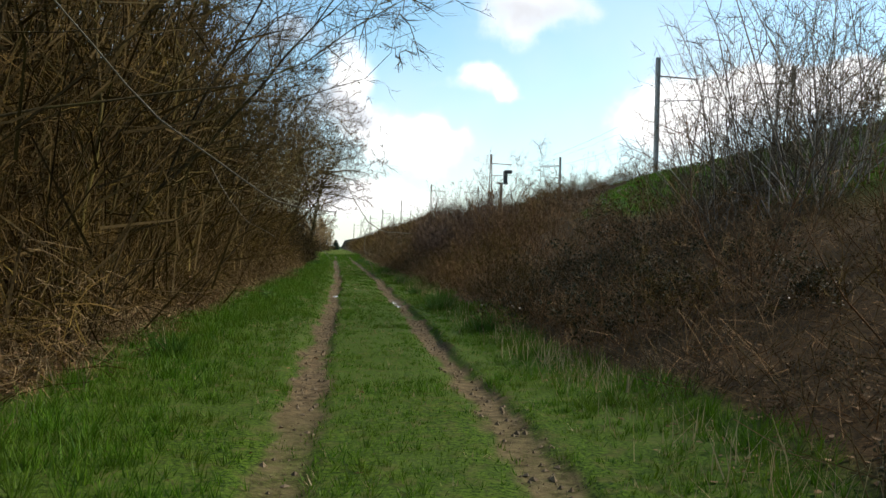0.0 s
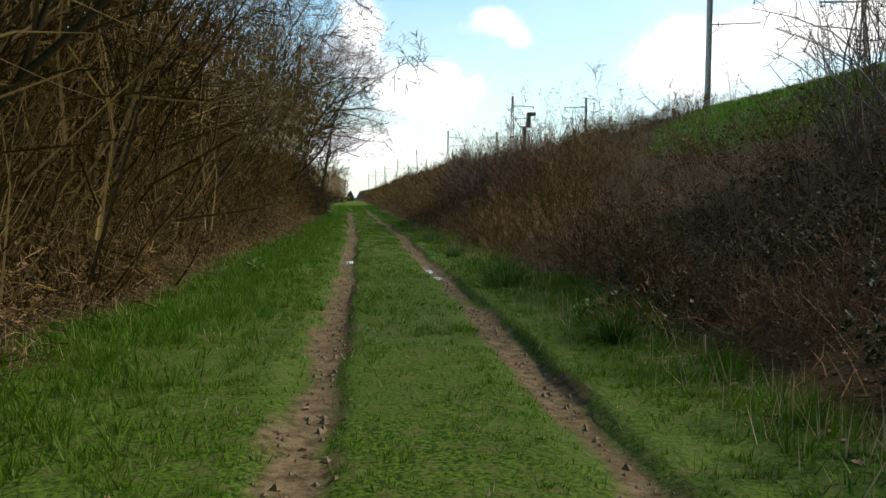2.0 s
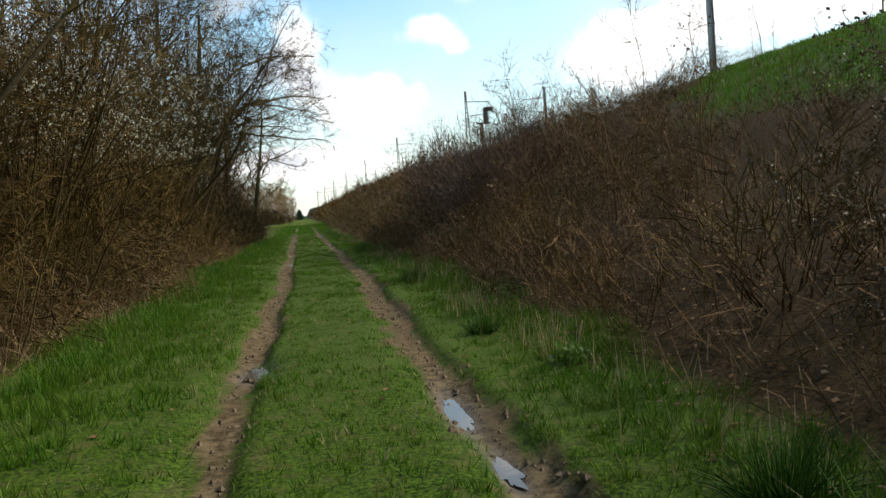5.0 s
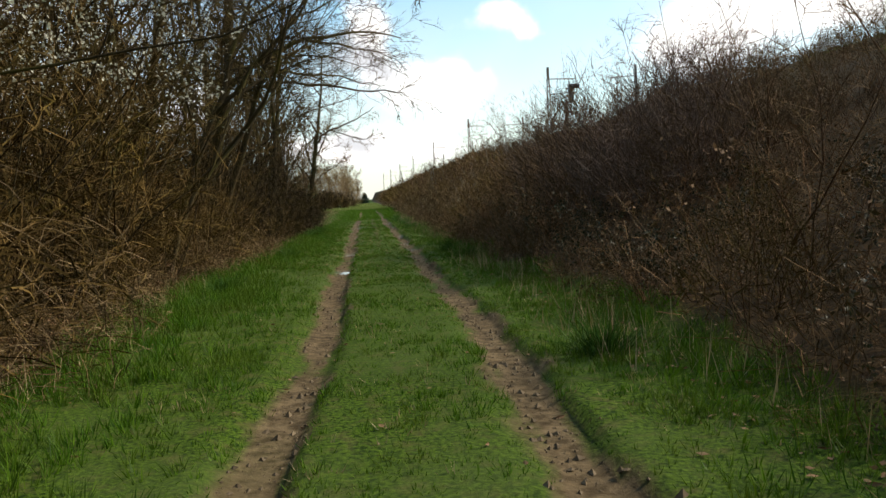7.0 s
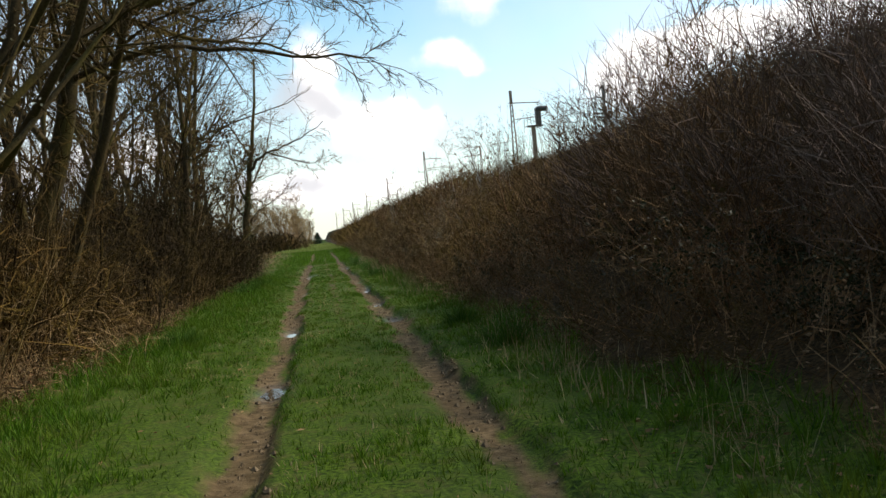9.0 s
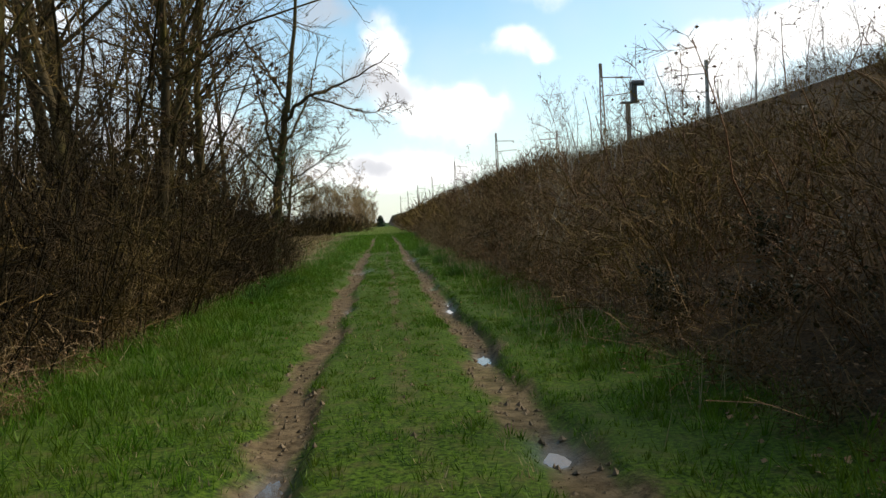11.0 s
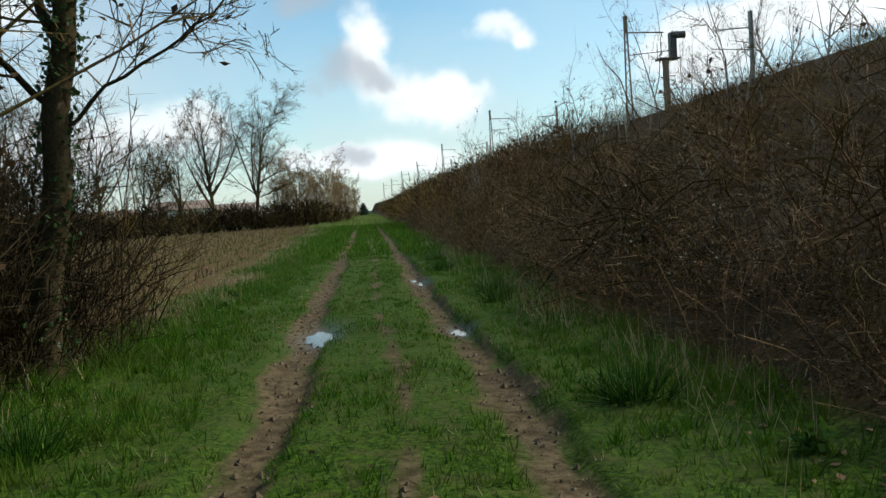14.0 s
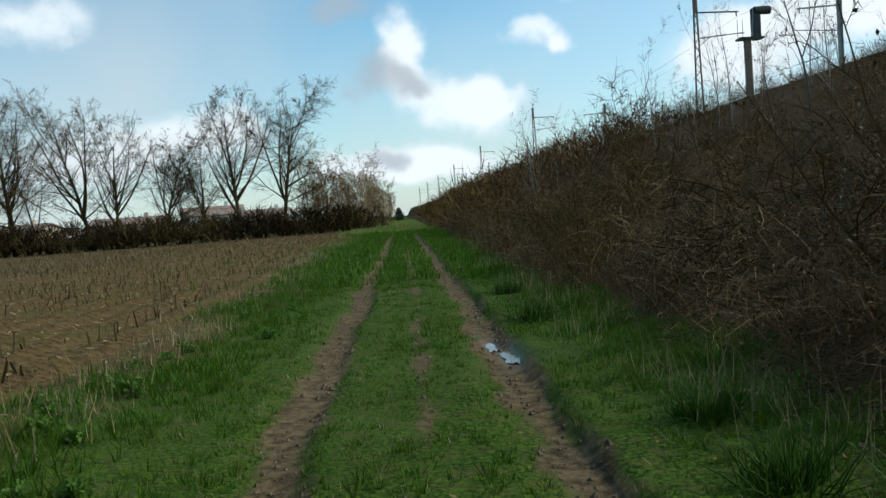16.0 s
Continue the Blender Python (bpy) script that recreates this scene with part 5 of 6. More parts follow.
def mast(lattice, side, arm=2.9):
    """A catenary mast at the origin; its arm points to side (+1: towards +x)."""
    ob = tagged(new("catenary_mast"), "weathered steel lattice railway mast with a bracket arm" if lattice else "grey steel column railway mast with a bracket arm", "railway mast", "railway masts")
    mat = rusted if lattice else galvanised
    if lattice:
        for s in (-1, 1):
            bm = bmesh.new()
            rod(bm, (s * 0.26, 0, -0.4), (s * 0.10, 0, MAST_H - 1.2), 0.065, 4)
            part("leg", bm, mat, ob)
        for i in range(13):
            za, zb = 0.1 + i * 0.54, 0.1 + (i + 1) * 0.54
            wa, wb = 0.26 - 0.16 * za / 7.2, 0.26 - 0.16 * zb / 7.2
            s = 1 if i % 2 else -1
            bm = bmesh.new()
            rod(bm, (-s * wa, 0, za), (s * wb, 0, zb), 0.03, 4)
            part("brace", bm, mat, ob)
        bm = bmesh.new()
        box(bm, (-0.13, -0.1, MAST_H - 1.3), (0.13, 0.1, MAST_H))
        part("head", bm, mat, ob)
    else:
        bm = bmesh.new()
        for s in (-1, 1):
            box(bm, (s * 0.12 - 0.012, -0.13, -0.4), (s * 0.12 + 0.012, 0.13, MAST_H))
        box(bm, (-0.12, -0.012, -0.4), (0.12, 0.012, MAST_H))
        part("column", bm, mat, ob)
    bm = bmesh.new()
    rod(bm, (0, 0, MAST_H - 1.25), (side * arm, 0, MAST_H - 1.35), 0.055, 6)
    part("arm", bm, mat, ob)
    bm = bmesh.new()
    rod(bm, (side * 0.1, 0, MAST_H - 2.95), (side * (arm + 0.3), 0, MAST_H - 2.75), 0.035, 6)
    part("steady_arm", bm, mat, ob)
    bm = bmesh.new()
    rod(bm, (side * 0.1, 0, MAST_H - 3.5), (side * 1.0, 0, MAST_H - 2.85), 0.025, 6)
    part("strut", bm, mat, ob)
    insulator(ob, (side * (arm - 0.15), 0, MAST_H - 1.4))
    insulator(ob, (side * 0.55, 0, MAST_H - 2.8), 0.05)
    return ob


NEAR_MASTS = [(21.3, -6.0), (20.58, 52.7), (19.62, 111.0), (17.2, 167.7), (14.91, 226.6), (12.3, 285.0), (9.6, 343.0), (6.8, 401.0), (3.9, 459.0)]
FAR_SHIFT = (9.9, 0.3)
column_near, column_far = mast(False, 1), mast(False, -1)
lattice_near, lattice_far = mast(True, 1), mast(True, -1)
used = set()
for i, (x, y) in enumerate(NEAR_MASTS):
    for ob, px, py in ((column_near if i < 2 else lattice_near, x, y), (lattice_far if i < 2 or i > 2 else column_far, x + FAR_SHIFT[0], y + FAR_SHIFT[1])):
        m = pose(px, py, BANK_Z + 0.1)
        if ob.name in used:
            copy_thing(ob, m)
        else:
            used.add(ob.name)
            ob.matrix_basis = m


def wire(name, label, pts, r):
    P = np.array([pts], float)
    v, q = tube_data([(P, np.full(P.shape[:2], r))], 4)
    return tagged(new(name, mesh_of(name, v, q, None, wire_metal, True)), label, "cable", "overhead wires")


for dx in (2.75, FAR_SHIFT[0] - 2.75):
    top, low = [], []
    for (xa, ya), (xb, yb) in zip(NEAR_MASTS[:-1], NEAR_MASTS[1:]):
        for k in range(8):
            t = k / 8
            top.append((xa + dx + (xb - xa) * t, ya + (yb - ya) * t, BANK_Z + MAST_H - 1.6 - 3.4 * t * (1 - t)))
            low.append((xa + dx + (xb - xa) * t, ya + (yb - ya) * t, BANK_Z + MAST_H - 2.85 - 0.3 * t * (1 - t)))
    wire("carrier_wire", "sagging overhead carrier wire between the masts", top, 0.009)
    wire("contact_wire", "taut overhead contact wire between the masts", low, 0.007)


def signal():
    ob = tagged(new("railway_signal"), "black hooded railway signal on a dark steel post", "railway signal")
    bm = bmesh.new()
    box(bm, (-0.16, -0.16, -0.4), (0.16, 0.16, 3.6))
    part("post", bm, rusted, ob)
    bm = bmesh.new()
    box(bm, (-0.55, -0.35, 3.6), (0.85, 0.35, 3.72))
    part("platform", bm, black_paint, ob)
    bm = bmesh.new()
    box(bm, (0.25, -0.18, 3.72), (0.78, 0.12, 5.35))
    bmesh.ops.bevel(bm, geom=list(bm.edges), offset=0.06, segments=2, affect="EDGES")
    part("head_box", bm, black_paint, ob, "black signal head")
    bm = bmesh.new()
    rod(bm, (0.45, -0.05, 5.2), (1.35, -0.05, 5.2), 0.24, 14)
    part("hood", bm, black_paint, ob, "round black lamp hood")
    for dx in (-0.45, -0.15):
        bm = bmesh.new()
        rod(bm, (dx, 0.2, 3.7), (dx, 0.2, 4.8), 0.02, 5)
        part("rail_post", bm, galvanised, ob)
    bm = bmesh.new()
    rod(bm, (0.22, -0.22, 3.75), (0.30, -0.22, 5.3), 0.03, 6)
    part("cable", bm, galvanised, ob, "pale cable")
    ob.matrix_basis = pose(19.6, 103.0, BANK_Z + 0.1)
    return ob


signal()

# ---- field, far hedge, wood and houses ----
for x, y, h, v, lean in ((-34.0, 127.5, 12.6, 0, 0), (-32.4, 128.5, 7.5, 2, -8), (-28.6, 130.4, 13.4, 1, -3), (-26.8, 131.4, 12.0, 0, 5), 
                         (-21.5, 133.8, 14.2, 2, -3), (-19.7, 134.8, 9.5, 0, -4), (-23.2, 133.2, 10.5, 1, 4), (-16.7, 136.2, 14.6, 0, 0), (-12.7, 138.2, 14.0, 1, -2),
                         (-38.2, 125.4, 12.0, 1, 2), (-42.0, 123.6, 11.0, 2, -3), (-47.5, 121.0, 13.0, 0, 0), (-53.0, 118.0, 12.0, 1, 4), (-60.0, 114.5, 12.0, 2, 0), (-9.9, 139.6, 9.8, 2, -12), (-36.2, 126.6, 8.5, 0, 6)):
    field_tree.plant(v, placed(x, y, -0.3, x * 37 % 360, h / 13.4, 0, lean))
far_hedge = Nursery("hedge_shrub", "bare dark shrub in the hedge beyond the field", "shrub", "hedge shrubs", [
    mound_parts(151, 2.3, 2.2, 520, 0.75, 0.034, shade_toned_bark, shade_toned_twig),
    mound_parts(152, 2.1, 2.4, 520, 0.7, 0.034, shade_toned_bark, tree_twig),
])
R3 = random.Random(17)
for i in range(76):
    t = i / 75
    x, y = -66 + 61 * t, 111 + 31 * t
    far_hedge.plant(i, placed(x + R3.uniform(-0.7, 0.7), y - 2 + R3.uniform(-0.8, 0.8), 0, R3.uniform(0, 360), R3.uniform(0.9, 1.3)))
for i in range(24):
    far_wood.plant(i, placed(-10.5 + 6.2 * i / 23 + R3.uniform(-0.5, 0.5), 139.5 + R3.uniform(0, 5), -0.1, R3.uniform(0, 360), R3.uniform(0.7, 0.95) * (1 - 0.012 * i)))
for i in range(40):
    y = 143 + 92 * (i / 39) ** 1.2
    x = float(np.interp(y, [139, 240], [-4.9, -4.6])) - R3.uniform(0, 1) ** 2 * 9
    far_wood.plant(i, placed(x, y, 0, R3.uniform(0, 360), R3.uniform(0.65, 0.92)))


def conifer():
    rng = np.random.default_rng(4)
    n = 1100
    t = rng.uniform(0, 1, n)
    a = rng.uniform(0, 2 * np.pi, n)
    r = (1 - t ** 2) * 1.25 * rng.uniform(0.3, 1, n)
    c = np.stack([r * np.cos(a), r * np.sin(a), 0.2 + t * 2.7], -1)
    P, R = shoots(rng, np.zeros((1, 3)), np.array([[0, 0, 1.0]]), np.array([2.7]), np.array([0.12]), 6, 0.0, 0.02)
    return thing("conifer", "small dark green conifer at the far end of the track", "conifer", "", [("trunk", tubes("trunk", [(P, R)], tree_bark, 6), ""), ("crown", leaves("crown", rng, c, 0.2, conifer_leaf), "")], pose(-3.2, 238, 0))


conifer()


def house(x, y, turn, w, d, h, rise, wall_mat, label):
    ob = tagged(new("house"), label, "house", "far houses")
    bm = bmesh.new()
    box(bm, (-w / 2, -d / 2, -0.3), (w / 2, d / 2, h))
    for s in (-1, 1):
        vs = [bm.verts.new(p) for p in ((s * w / 2, -d / 2, h), (s * w / 2, d / 2, h), (s * w / 2, 0, h + rise))]
        bm.faces.new(vs)
    part("wall", bm, wall_mat, ob)
    bm = bmesh.new()
    for s in (-1, 1):
        a = [(-w / 2 - 0.4, s * (d / 2 + 0.5), h - 0.12), (w / 2 + 0.4, s * (d / 2 + 0.5), h - 0.12), (w / 2 + 0.4, 0, h + rise + 0.1), (-w / 2 - 0.4, 0, h + rise + 0.1)]
        lo = [bm.verts.new(p) for p in a]
        hi = [bm.verts.new((p[0], p[1], p[2] + 0.16)) for p in a]
        bm.faces.new(lo)
        bm.faces.new(hi)
        for i in range(4):
            bm.faces.new((lo[i], lo[(i + 1) % 4], hi[(i + 1) % 4], hi[i]))
    roof = part("roof", bm, roof_tile, ob)
    bm = bmesh.new()
    box(bm, (w * 0.2, -0.35, h + rise * 0.5), (w * 0.2 + 0.6, 0.35, h + rise + 0.9))
    part("chimney", bm, wall_mat, roof)
    for fx in (-0.3, 0.02, 0.3):
        for z in ((1.0,) if h < 4 else (1.0, 3.6)):
            bm = bmesh.new()
            box(bm, (fx * w - 0.5, -d / 2 - 0.05, z), (fx * w + 0.5, -d / 2 + 0.1, z + 1.3))
            part("window", bm, dark_glass, ob)
    ob.matrix_basis = pose(x, y, 0, 0, 0, turn)
    return ob


house(-35.5, 203, 15, 10, 8, 3.6, 1.4, render_white, "white rendered house with a low tiled roof behind trees")
house(-27.5, 212, -8, 8, 7, 3.0, 1.1, render_white, "small white house with a tiled roof beyond the hedge")
house(-49.0, 200, 5, 12, 8, 2.9, 1.1, render_buff, "low buff house with a tiled roof beyond the hedge")
house(-66.0, 196, -12, 11, 8, 2.9, 1.0, render_buff, "long buff bungalow with tiled roof beyond the hedge")

# ---- grass, straw, litter: uncountable ----
def blades(name, label, x, y, tall, wide, mat, rng, lean=0.5):
    n = len(x)
    a, b = rng.uniform(0, 2 * np.pi, n), rng.uniform(0, 2 * np.pi, n)
    z = height(x, y) - 0.01
    base = np.stack([x, y, z], -1)
    side = np.stack([np.cos(a), np.sin(a), 0 * a], -1) * (wide * rng.uniform(0.6, 1.4, n))[:, None]
    h = (tall * rng.uniform(0.55, 1.35, n))[:, None]
    tilt = np.abs(rng.normal(0, lean, n))[:, None]
    tip = base + h * np.concatenate([np.cos(b)[:, None] * np.sin(tilt), np.sin(b)[:, None] * np.sin(tilt), np.cos(tilt)], 1)
    v = np.stack([base - side, base + side, tip], 1).reshape(-1, 3)
    return tagged(new(name, mesh_of(name, v, None, np.arange(3 * n).reshape(-1, 3), mat)), label, "grass", "", "stuff")


def scatter(n, x0, x1, y0, y1, rng, keep):
    x, y = rng.uniform(x0, x1, n), rng.uniform(y0, y1, n)
    k = keep(x, y) > rng.uniform(0, 1, n)
    return x[k], y[k]


def turf(x, y):
    """How thick the grass stands: none in the ruts, thin under the brush."""
    mud, field, lit, wet = masks(x, y)
    return (1 - mud) * (1 - field * 0.95) * (1 - 0.93 * lit) * (0.15 + 1.2 * lattice_noise(x * 2.2, y * 2.2, 51))


def tufts(name, label, x, y, tall, count, spread, wide, mat, rng):
    """Blades in clumps: each clump has its own height, and its blades fan outwards."""
    n = len(x)
    a = rng.uniform(0, 2 * np.pi, (n, count))
    r = np.abs(rng.normal(0, spread, (n, count)))
    px, py = (x[:, None] + r * np.cos(a)).ravel(), (y[:, None] + r * np.sin(a)).ravel()
    u = px - centre(py) - rut_line(py)
    q = np.minimum(np.abs(u - RUT), np.abs(u + RUT))
    keep = (q > 0.14) | (rng.uniform(0, 1, len(q)) < 0.06 + 0.6 * np.clip(1 - py / 13, 0, 1))
    keep &= turf(px, py) > 0.12
    h = (tall[:, None] * rng.uniform(0.45, 1.3, (n, count))).ravel()[keep]
    out = (a + rng.normal(0, 0.5, a.shape)).ravel()[keep]
    tilt = (0.12 + r / spread * 0.32 + np.abs(rng.normal(0, 0.2, r.shape))).ravel()[keep]
    px, py = px[keep], py[keep]
    base = np.stack([px, py, height(px, py) - 0.012], -1)
    b = rng.uniform(0, 2 * np.pi, len(px))
    side = np.stack([np.cos(b), np.sin(b), 0 * b], -1) * (wide * rng.uniform(0.6, 1.4, len(px)))[:, None]
    tip = base + h[:, None] * np.stack([np.cos(out) * np.sin(tilt), np.sin(out) * np.sin(tilt), np.cos(tilt)], -1)
    v = np.stack([base - side, base + side, tip], 1).reshape(-1, 3)
    return tagged(new(name, mesh_of(name, v, None, np.arange(3 * len(px)).reshape(-1, 3), mat)), label, "grass", "", "stuff")


rng = np.random.default_rng(21)
x, y = scatter(50000, -3.4, 3.0, -1.0, 74, rng, turf)
q = np.abs(x - centre(y))
tall = 0.04 + 0.105 * np.clip((q - 1.1) / 0.9, 0, 1) + 0.07 * np.clip(lattice_noise(x * 1.1, y * 1.1, 52) - 0.35, 0, 1) + 0.10 * np.clip(lattice_noise(x * 2.7, y * 2.7, 53) - 0.62, 0, 1)
tufts("grass", "short green grass on the track's crown and verges", x, y, tall, 12, 0.05, 0.0044, grass_blade, rng)
x, y = scatter(9000, -3.2, 2.8, -1.0, 74, rng, lambda a, b: turf(a, b) * np.clip(lattice_noise(a * 0.9, b * 0.9, 54) * 1.8 - 0.5, 0.05, 1))
tufts("dry_grass", "withered yellow blades among the green grass", x, y, np.full(len(x), 0.075), 5, 0.04, 0.0035, straw, rng)
x, y = scatter(90000, -7, 2.4, 72, 150, rng, turf)
blades("grass", "short green grass along the far track", x, y, 0.16, 0.016, grass_blade, rng)
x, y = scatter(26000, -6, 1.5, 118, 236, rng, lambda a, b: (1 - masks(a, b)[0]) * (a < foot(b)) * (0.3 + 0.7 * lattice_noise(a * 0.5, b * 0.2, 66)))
blades("grass", "paler yellow-green grass at the far end of the track", x, y, 0.3, 0.03, pale_grass, rng)
x, y = scatter(30000, -7, -2.2, 57, 130, rng, lambda a, b: np.exp(-((a - field_edge(b) + 0.3) / 0.7) ** 2) * np.clip(lattice_noise(a * 1.2, b * 0.8, 63) * 2 - 0.6, 0, 1))
blades("dry_grass", "tufts of dead grass along the field's edge", x, y, 0.2, 0.005, straw, rng, 0.5)
x, y = scatter(16000, -8, -2.2, 57, 130, rng, lambda a, b: np.exp(-((a - field_edge(b) + 0.6) / 1.2) ** 2) * np.clip(lattice_noise(a * 0.9, b * 0.7, 64) * 2 - 0.7, 0, 1))
blades("grass", "grass and weeds creeping into the field's edge", x, y, 0.08, 0.008, long_grass, rng, 0.6)
x, y = scatter(60000, 9, 20, 5, 56, rng, lambda a, b: grass_bank(a, b) * 0.9)
blades("grass", "grass on the upper railway bank", x, y, 0.18, 0.014, grass_blade, rng)
x, y = scatter(60000, -3.6, 4.2, -1, 75, rng, lambda a, b: (1.3 * np.exp(-((a - foot(b) + 0.28) / 0.32) ** 2) + 0.5 * np.exp(-((a - thicket_edge(b)) / 0.35) ** 2)) * np.clip(lattice_noise(a * 1.5, b * 1.1, 61) * 1.7 - 0.4, 0, 1))
blades("dry_grass", "straw-coloured dead grass along the brush", x, y, 0.28, 0.004, straw, rng, 0.45)


def strewn(name, label, x, y, size, mat, rng, stretch=1.6, lift=0.012):
    c = np.stack([x, y, height(x, y) + lift], -1)
    v, f = leaf_data(rng, c, size, stretch)
    v[:, 2] = np.repeat(c[:, 2], 4) + (v[:, 2] - np.repeat(c[:, 2], 4)) * 0.35 + 0.006
    return tagged(new(name, mesh_of(name, v, f, None, mat)), label, "litter", "", "stuff")


x, y = scatter(60000, -6.5, 5.5, -1, 62, rng, lambda a, b: np.clip(np.maximum(masks(a, b)[2], 0.9 * np.exp(-((a - foot(b) + 0.2) / 0.25) ** 2)), 0.02, 0.75))
strewn("leaf_litter", "brown dead leaves under the brush", x, y, 0.034, dead_leaf, rng)


# dead stalks and fallen twigs under the brush
def undergrowth(name, label, x, y, lo, hi, mat, seed):
    rng = np.random.default_rng(seed)
    n = len(x)
    a, t = rng.uniform(0, 2 * np.pi, n), np.abs(rng.normal(0.75, 0.4, n))
    d = np.stack([np.sin(t) * np.cos(a), np.sin(t) * np.sin(a), np.abs(np.cos(t))], -1)
    P, R = shoots(rng, np.stack([x, y, height(x, y) - 0.02], -1), d, rng.uniform(lo, hi, n), np.full(n, 0.0045), 3, -0.1, 0.25, 0.5)
    v, f = tube_data([(P, np.maximum(R, 0.003))], 2)
    return tagged(new(name, mesh_of(name, v, f, None, mat, True)), label, "undergrowth", "", "stuff")


x, y = scatter(40000, 1.6, 12, -1, 82, rng, lambda a, b: masks(a, b)[2] * np.clip(1.25 - (a - 2) / 11, 0.25, 1))
undergrowth("fallen_stalks", "tangle of dead brown stalks under the bank's brush", x, y, 0.25, 0.8, cane_twig, 91)
x, y = scatter(16000, -6, -1.9, -1, 59, rng, lambda a, b: masks(a, b)[2])
undergrowth("fallen_twigs", "fallen twigs and dead stalks under the thicket", x, y, 0.2, 0.7, rod_bark, 92)


# crumbs and clods of mud in the ruts
def clods():
    rng = np.random.default_rng(77)
    x, y = scatter(150000, -1.7, 2.1, 0, 76, rng, lambda a, b: masks(a, b)[0] * 0.5)
    n = min(len(x), 9000)
    x, y = x[:n], y[:n]
    r = 0.006 + 0.026 * rng.uniform(0, 1, n) ** 4
    o = np.array([[1, 0, 0], [0, 1, 0], [-1, 0, 0], [0, -1, 0], [0, 0, 0.8], [0, 0, -0.5]], float)
    v = o[None] * rng.uniform(0.6, 1.3, (n, 6, 1)) + rng.normal(0, 0.15, (n, 6, 3))
    v = v * r[:, None, None] + np.stack([x, y, height(x, y) + 0.002], -1)[:, None, :]
    t = np.array([[0, 1, 4], [1, 2, 4], [2, 3, 4], [3, 0, 4]])
    f = (t[None] + 6 * np.arange(n)[:, None, None]).reshape(-1, 3)
    tagged(new("mud_clods", mesh_of("mud_clods", v, None, f, clod_mud)), "crumbled brown mud clods in the wheel ruts", "mud", "", "stuff")


clods()


# maize stubble in rows along the track's line
def stubble():
    rng = np.random.default_rng(31)
    P = []
    for r in range(60):
        y = np.arange(58, 132, 0.2)
        y = y + rng.uniform(-0.07, 0.07, len(y))
        x = -3.5 - 0.75 * r + 0.0 * y - 0.0145 * (y - 60) + rng.normal(0, 0.05, len(y))
        k = (masks(x, y)[1] > 0.5) & (rng.uniform(0, 1, len(y)) < 0.85) & (y < 134 + 0.3 * x) & (lattice_noise(x * 0.4, y * 0.4, 71) > 0.25)
        P.append(np.stack([x[k], y[k], height(x[k], y[k]) - 0.02], -1))
    b = np.concatenate(P)
    n = len(b)
    d = np.stack([rng.normal(0, 0.3, n), rng.normal(0, 0.3, n), np.ones(n)], -1)
    S, R = shoots(rng, b, d / np.linalg.norm(d, axis=1, keepdims=True), rng.uniform(0.07, 0.25, n), rng.uniform(0.008, 0.015, n), 2, 0, 0.05, 0.8)
    v, f = tube_data([(S, R)], 3)
    tagged(new("stubble", mesh_of("stubble", v, f, None, stub_stalk)), "rows of cut maize stubble in the brown field", "stubble", "", "stuff")
    x, y = scatter(60000, -40, -2.6, 58, 125, rng, lambda a, b: masks(a, b)[1] * (0.2 + 0.6 * (np.cos((a + 3.5 + 0.0145 * (b - 60)) * 2 * np.pi / 0.75) > 0.1)))
    strewn("straw_litter", "pale broken straw strewn over the field", x, y, 0.028, straw, rng, 4.0, 0.032)


stubble()


# ---- single plants on the verges ----
def tussock(x, y, size, tall, seed, dry=False):
    rng = np.random.default_rng(seed)
    n = 170
    a, t = rng.uniform(0, 2 * np.pi, n), np.abs(rng.normal(0, 0.55, n))
    r = rng.uniform(0, 0.16, n) * size
    h = tall * rng.uniform(0.5, 1.2, n)
    s = np.stack([r * np.cos(a), r * np.sin(a), 0 * a - 0.02], -1)
    d = np.stack([np.sin(t) * np.cos(a), np.sin(t) * np.sin(a), np.cos(t)], -1)
    P, R = shoots(rng, s, d, h, np.full(n, 0.006), 4, -0.16, 0.05, 0.2)
    ob = new("grass_tussock", twig_mesh("grass_tussock", [(P, R * 0.6)], dry_blade) if dry else tubes("grass_tussock", [(P, R)], long_grass))
    ob.matrix_basis = pose(x, y, z_at(x, y))
    return tagged(ob, "withered straw-yellow grass tussock at the field's edge" if dry else "lush dark green tussock of long grass on the verge", "grass tussock", "verge tussocks")


for i, (x, y, s, h) in enumerate(((1.95, 16.5, 1.5, 0.42), (2.05, 17.6, 1.0, 0.3), (2.1, 12.2, 1.0, 0.3), (1.9, 22.4, 0.9, 0.26), (1.95, 28.4, 1.2, 0.34), (2.0, 38.3, 1.3, 0.34), (1.85, 40.5, 1.0, 0.3), (1.55, 55.2, 1.3, 0.32),
                                  (1.5, 60.5, 1.3, 0.26), (1.55, 61.6, 1.1, 0.24), (1.2, 66.0, 1.5, 0.3), (1.3, 69.0, 1.3, 0.3), (-2.1, 53.5, 1.6, 0.34), (-2.0, 51.5, 1.3, 0.3), (-1.9, 55.0, 1.2, 0.28), (-2.0, 34.4, 1.2, 0.28), (-1.9, 9.2, 1.1, 0.26), (-1.8, 41.0, 1.1, 0.26))):
    tussock(x, y, s, h, 400 + i)
R4 = random.Random(61)
for i in range(26):
    y = 59 + 24 * (i / 25) ** 1.3
    tussock(float(field_edge(y)) + R4.uniform(-0.7, 0.5), y + R4.uniform(-0.3, 0.3), R4.uniform(0.9, 1.8), R4.uniform(0.08, 0.17), 700 + i, True)


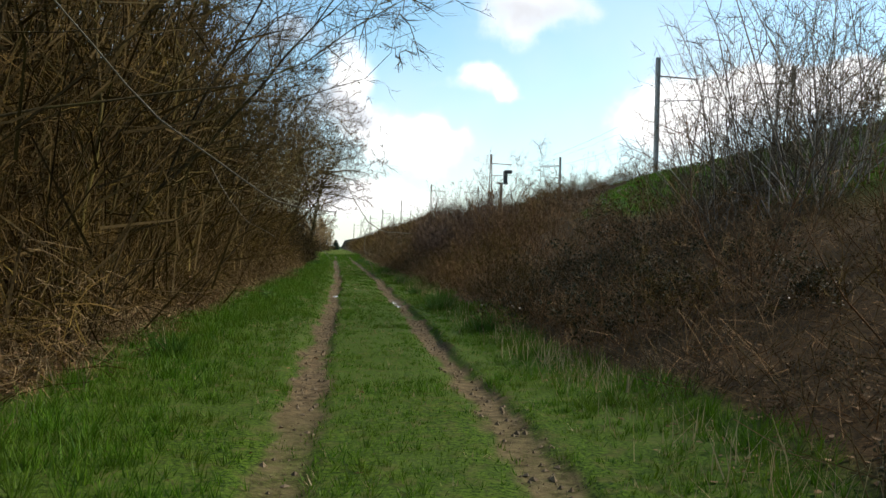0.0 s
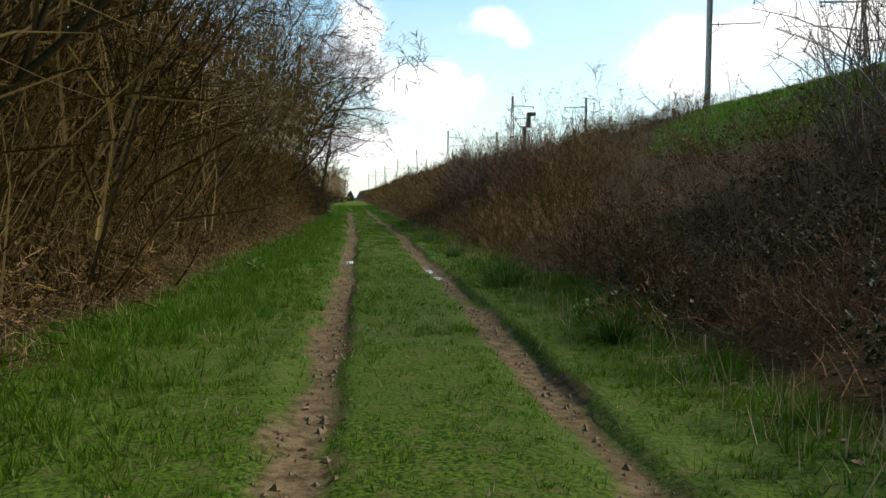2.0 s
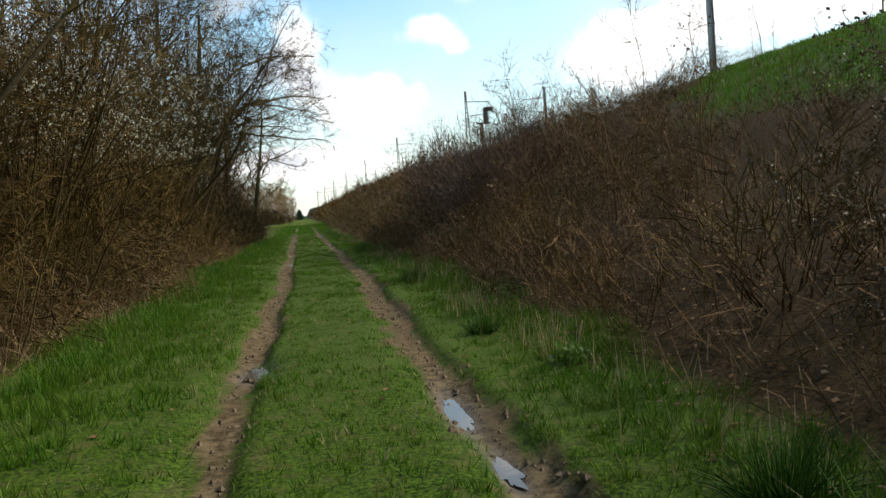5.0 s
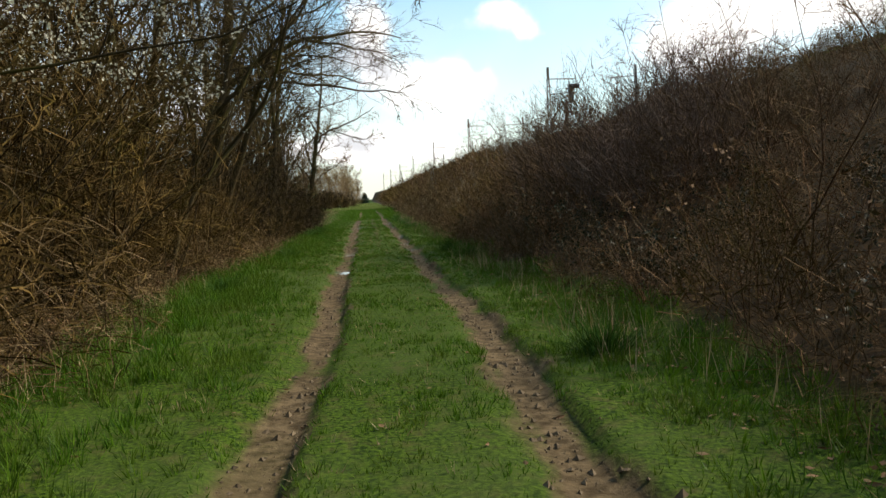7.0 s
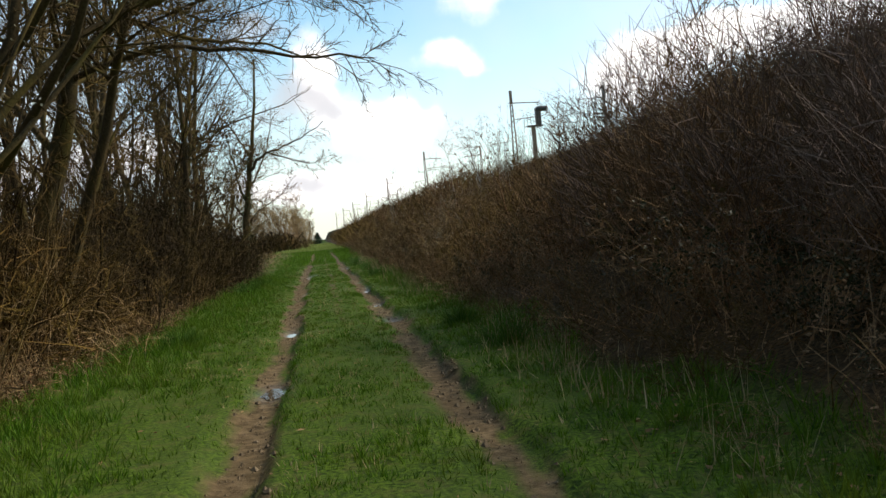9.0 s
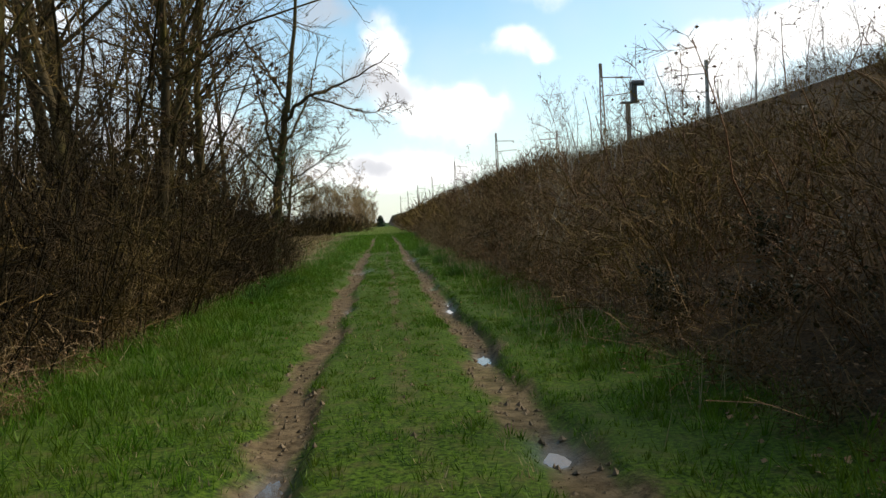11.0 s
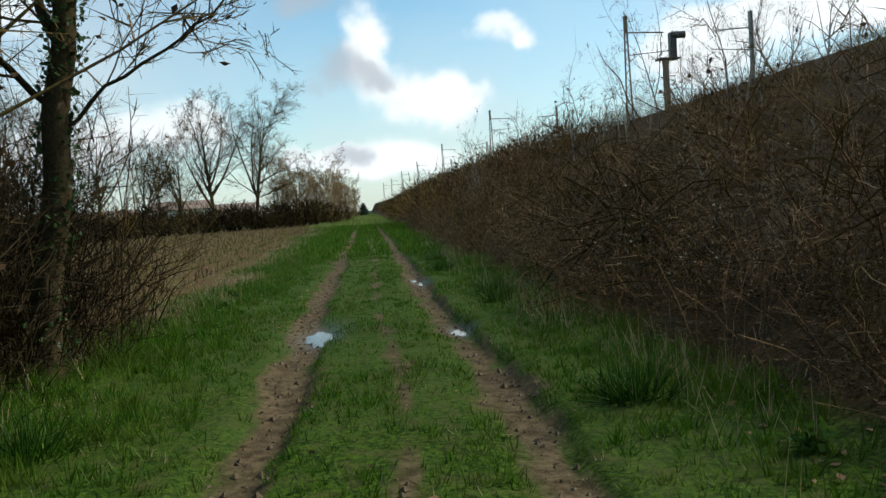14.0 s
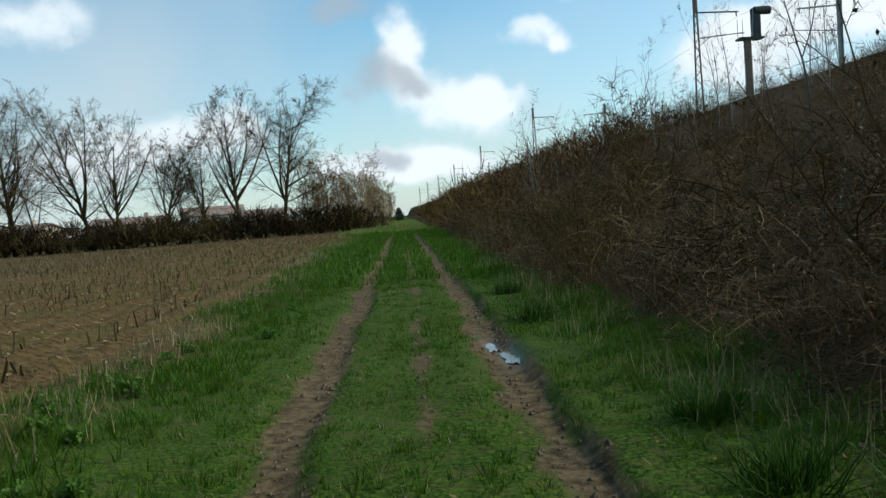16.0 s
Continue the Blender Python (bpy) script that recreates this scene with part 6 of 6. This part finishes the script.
def herb(x, y, size, seed):
    """A low broad-leaved weed: stalks with upright pale green leaves."""
    rng = np.random.default_rng(seed)
    n = 26
    a, t = rng.uniform(0, 2 * np.pi, n), rng.uniform(0.2, 1.1, n)
    d = np.stack([np.sin(t) * np.cos(a), np.sin(t) * np.sin(a), np.cos(t)], -1)
    P, R = shoots(rng, np.zeros((n, 3)), d, size * rng.uniform(0.6, 1.1, n), np.full(n, 0.006), 4, 0.0, 0.06, 0.5)
    c = np.concatenate([P[:, 2], P[:, 3], P[:, 3]]) + rng.normal(size=(3 * n, 3)) * 0.02
    return thing("broad_leaved_weed", "pale green broad-leaved weed on the grassy verge", "weed", "verge weeds", [("stalks", tubes("stalks", [(P, R)], broad_leaf), ""), ("leaves", leaves("leaves", rng, c, 0.3 * size + 0.008, broad_leaf, 1.7), "")], pose(x, y, z_at(x, y)))


for i, (x, y, s) in enumerate(((-1.65, 18.4, 0.19), (-1.8, 18.8, 0.13), (2.15, 20.5, 0.12), (2.25, 13.5, 0.13), (-2.3, 63.5, 0.09), (-2.6, 64.6, 0.08), (-2.4, 62.3, 0.09), (2.0, 54.0, 0.09))):
    herb(x, y, s, 500 + i)
for i in range(34):
    y = 60 + 16 * (i / 33) ** 1.4
    herb(float(field_edge(y)) + R4.uniform(-0.5, 0.8), y + R4.uniform(-0.3, 0.3), R4.uniform(0.04, 0.075), 520 + i)


def cut_stem(x, y, tall, seed):
    """A pale stump of a cut sapling: slightly bent, with a slanted end."""
    rng = np.random.default_rng(seed)
    P, R = shoots(rng, np.array([[0, 0, -0.04]]), np.array([[0.08, 0.0, 1.0]]), np.array([tall + 0.04]), np.array([0.011]), 5, 0.0, 0.05, 0.85)
    v, q = tube_data([(P, R)], 6)
    v[-6:, 2] += 0.6 * (v[-6:, 0] - v[-6:, 0].mean())
    ob = tagged(new("cut_stem", mesh_of("cut_stem", np.concatenate([v, v[-6:].mean(axis=0)[None]]), q, [(len(v) - 6 + i, len(v) - 6 + (i + 1) % 6, len(v)) for i in range(6)], straw)),
                "short pale cut sapling stump at the foot of the bank", "stump", "cut stems")
    ob.matrix_basis = pose(x, y, z_at(x, y))
    return ob


for i, (x, y, h) in enumerate(((2.5, 6.95, 0.16), (2.78, 6.95, 0.2), (2.42, 16.0, 0.22), (2.52, 11.3, 0.18), (2.45, 21.2, 0.2))):
    cut_stem(x, y, h, 600 + i)
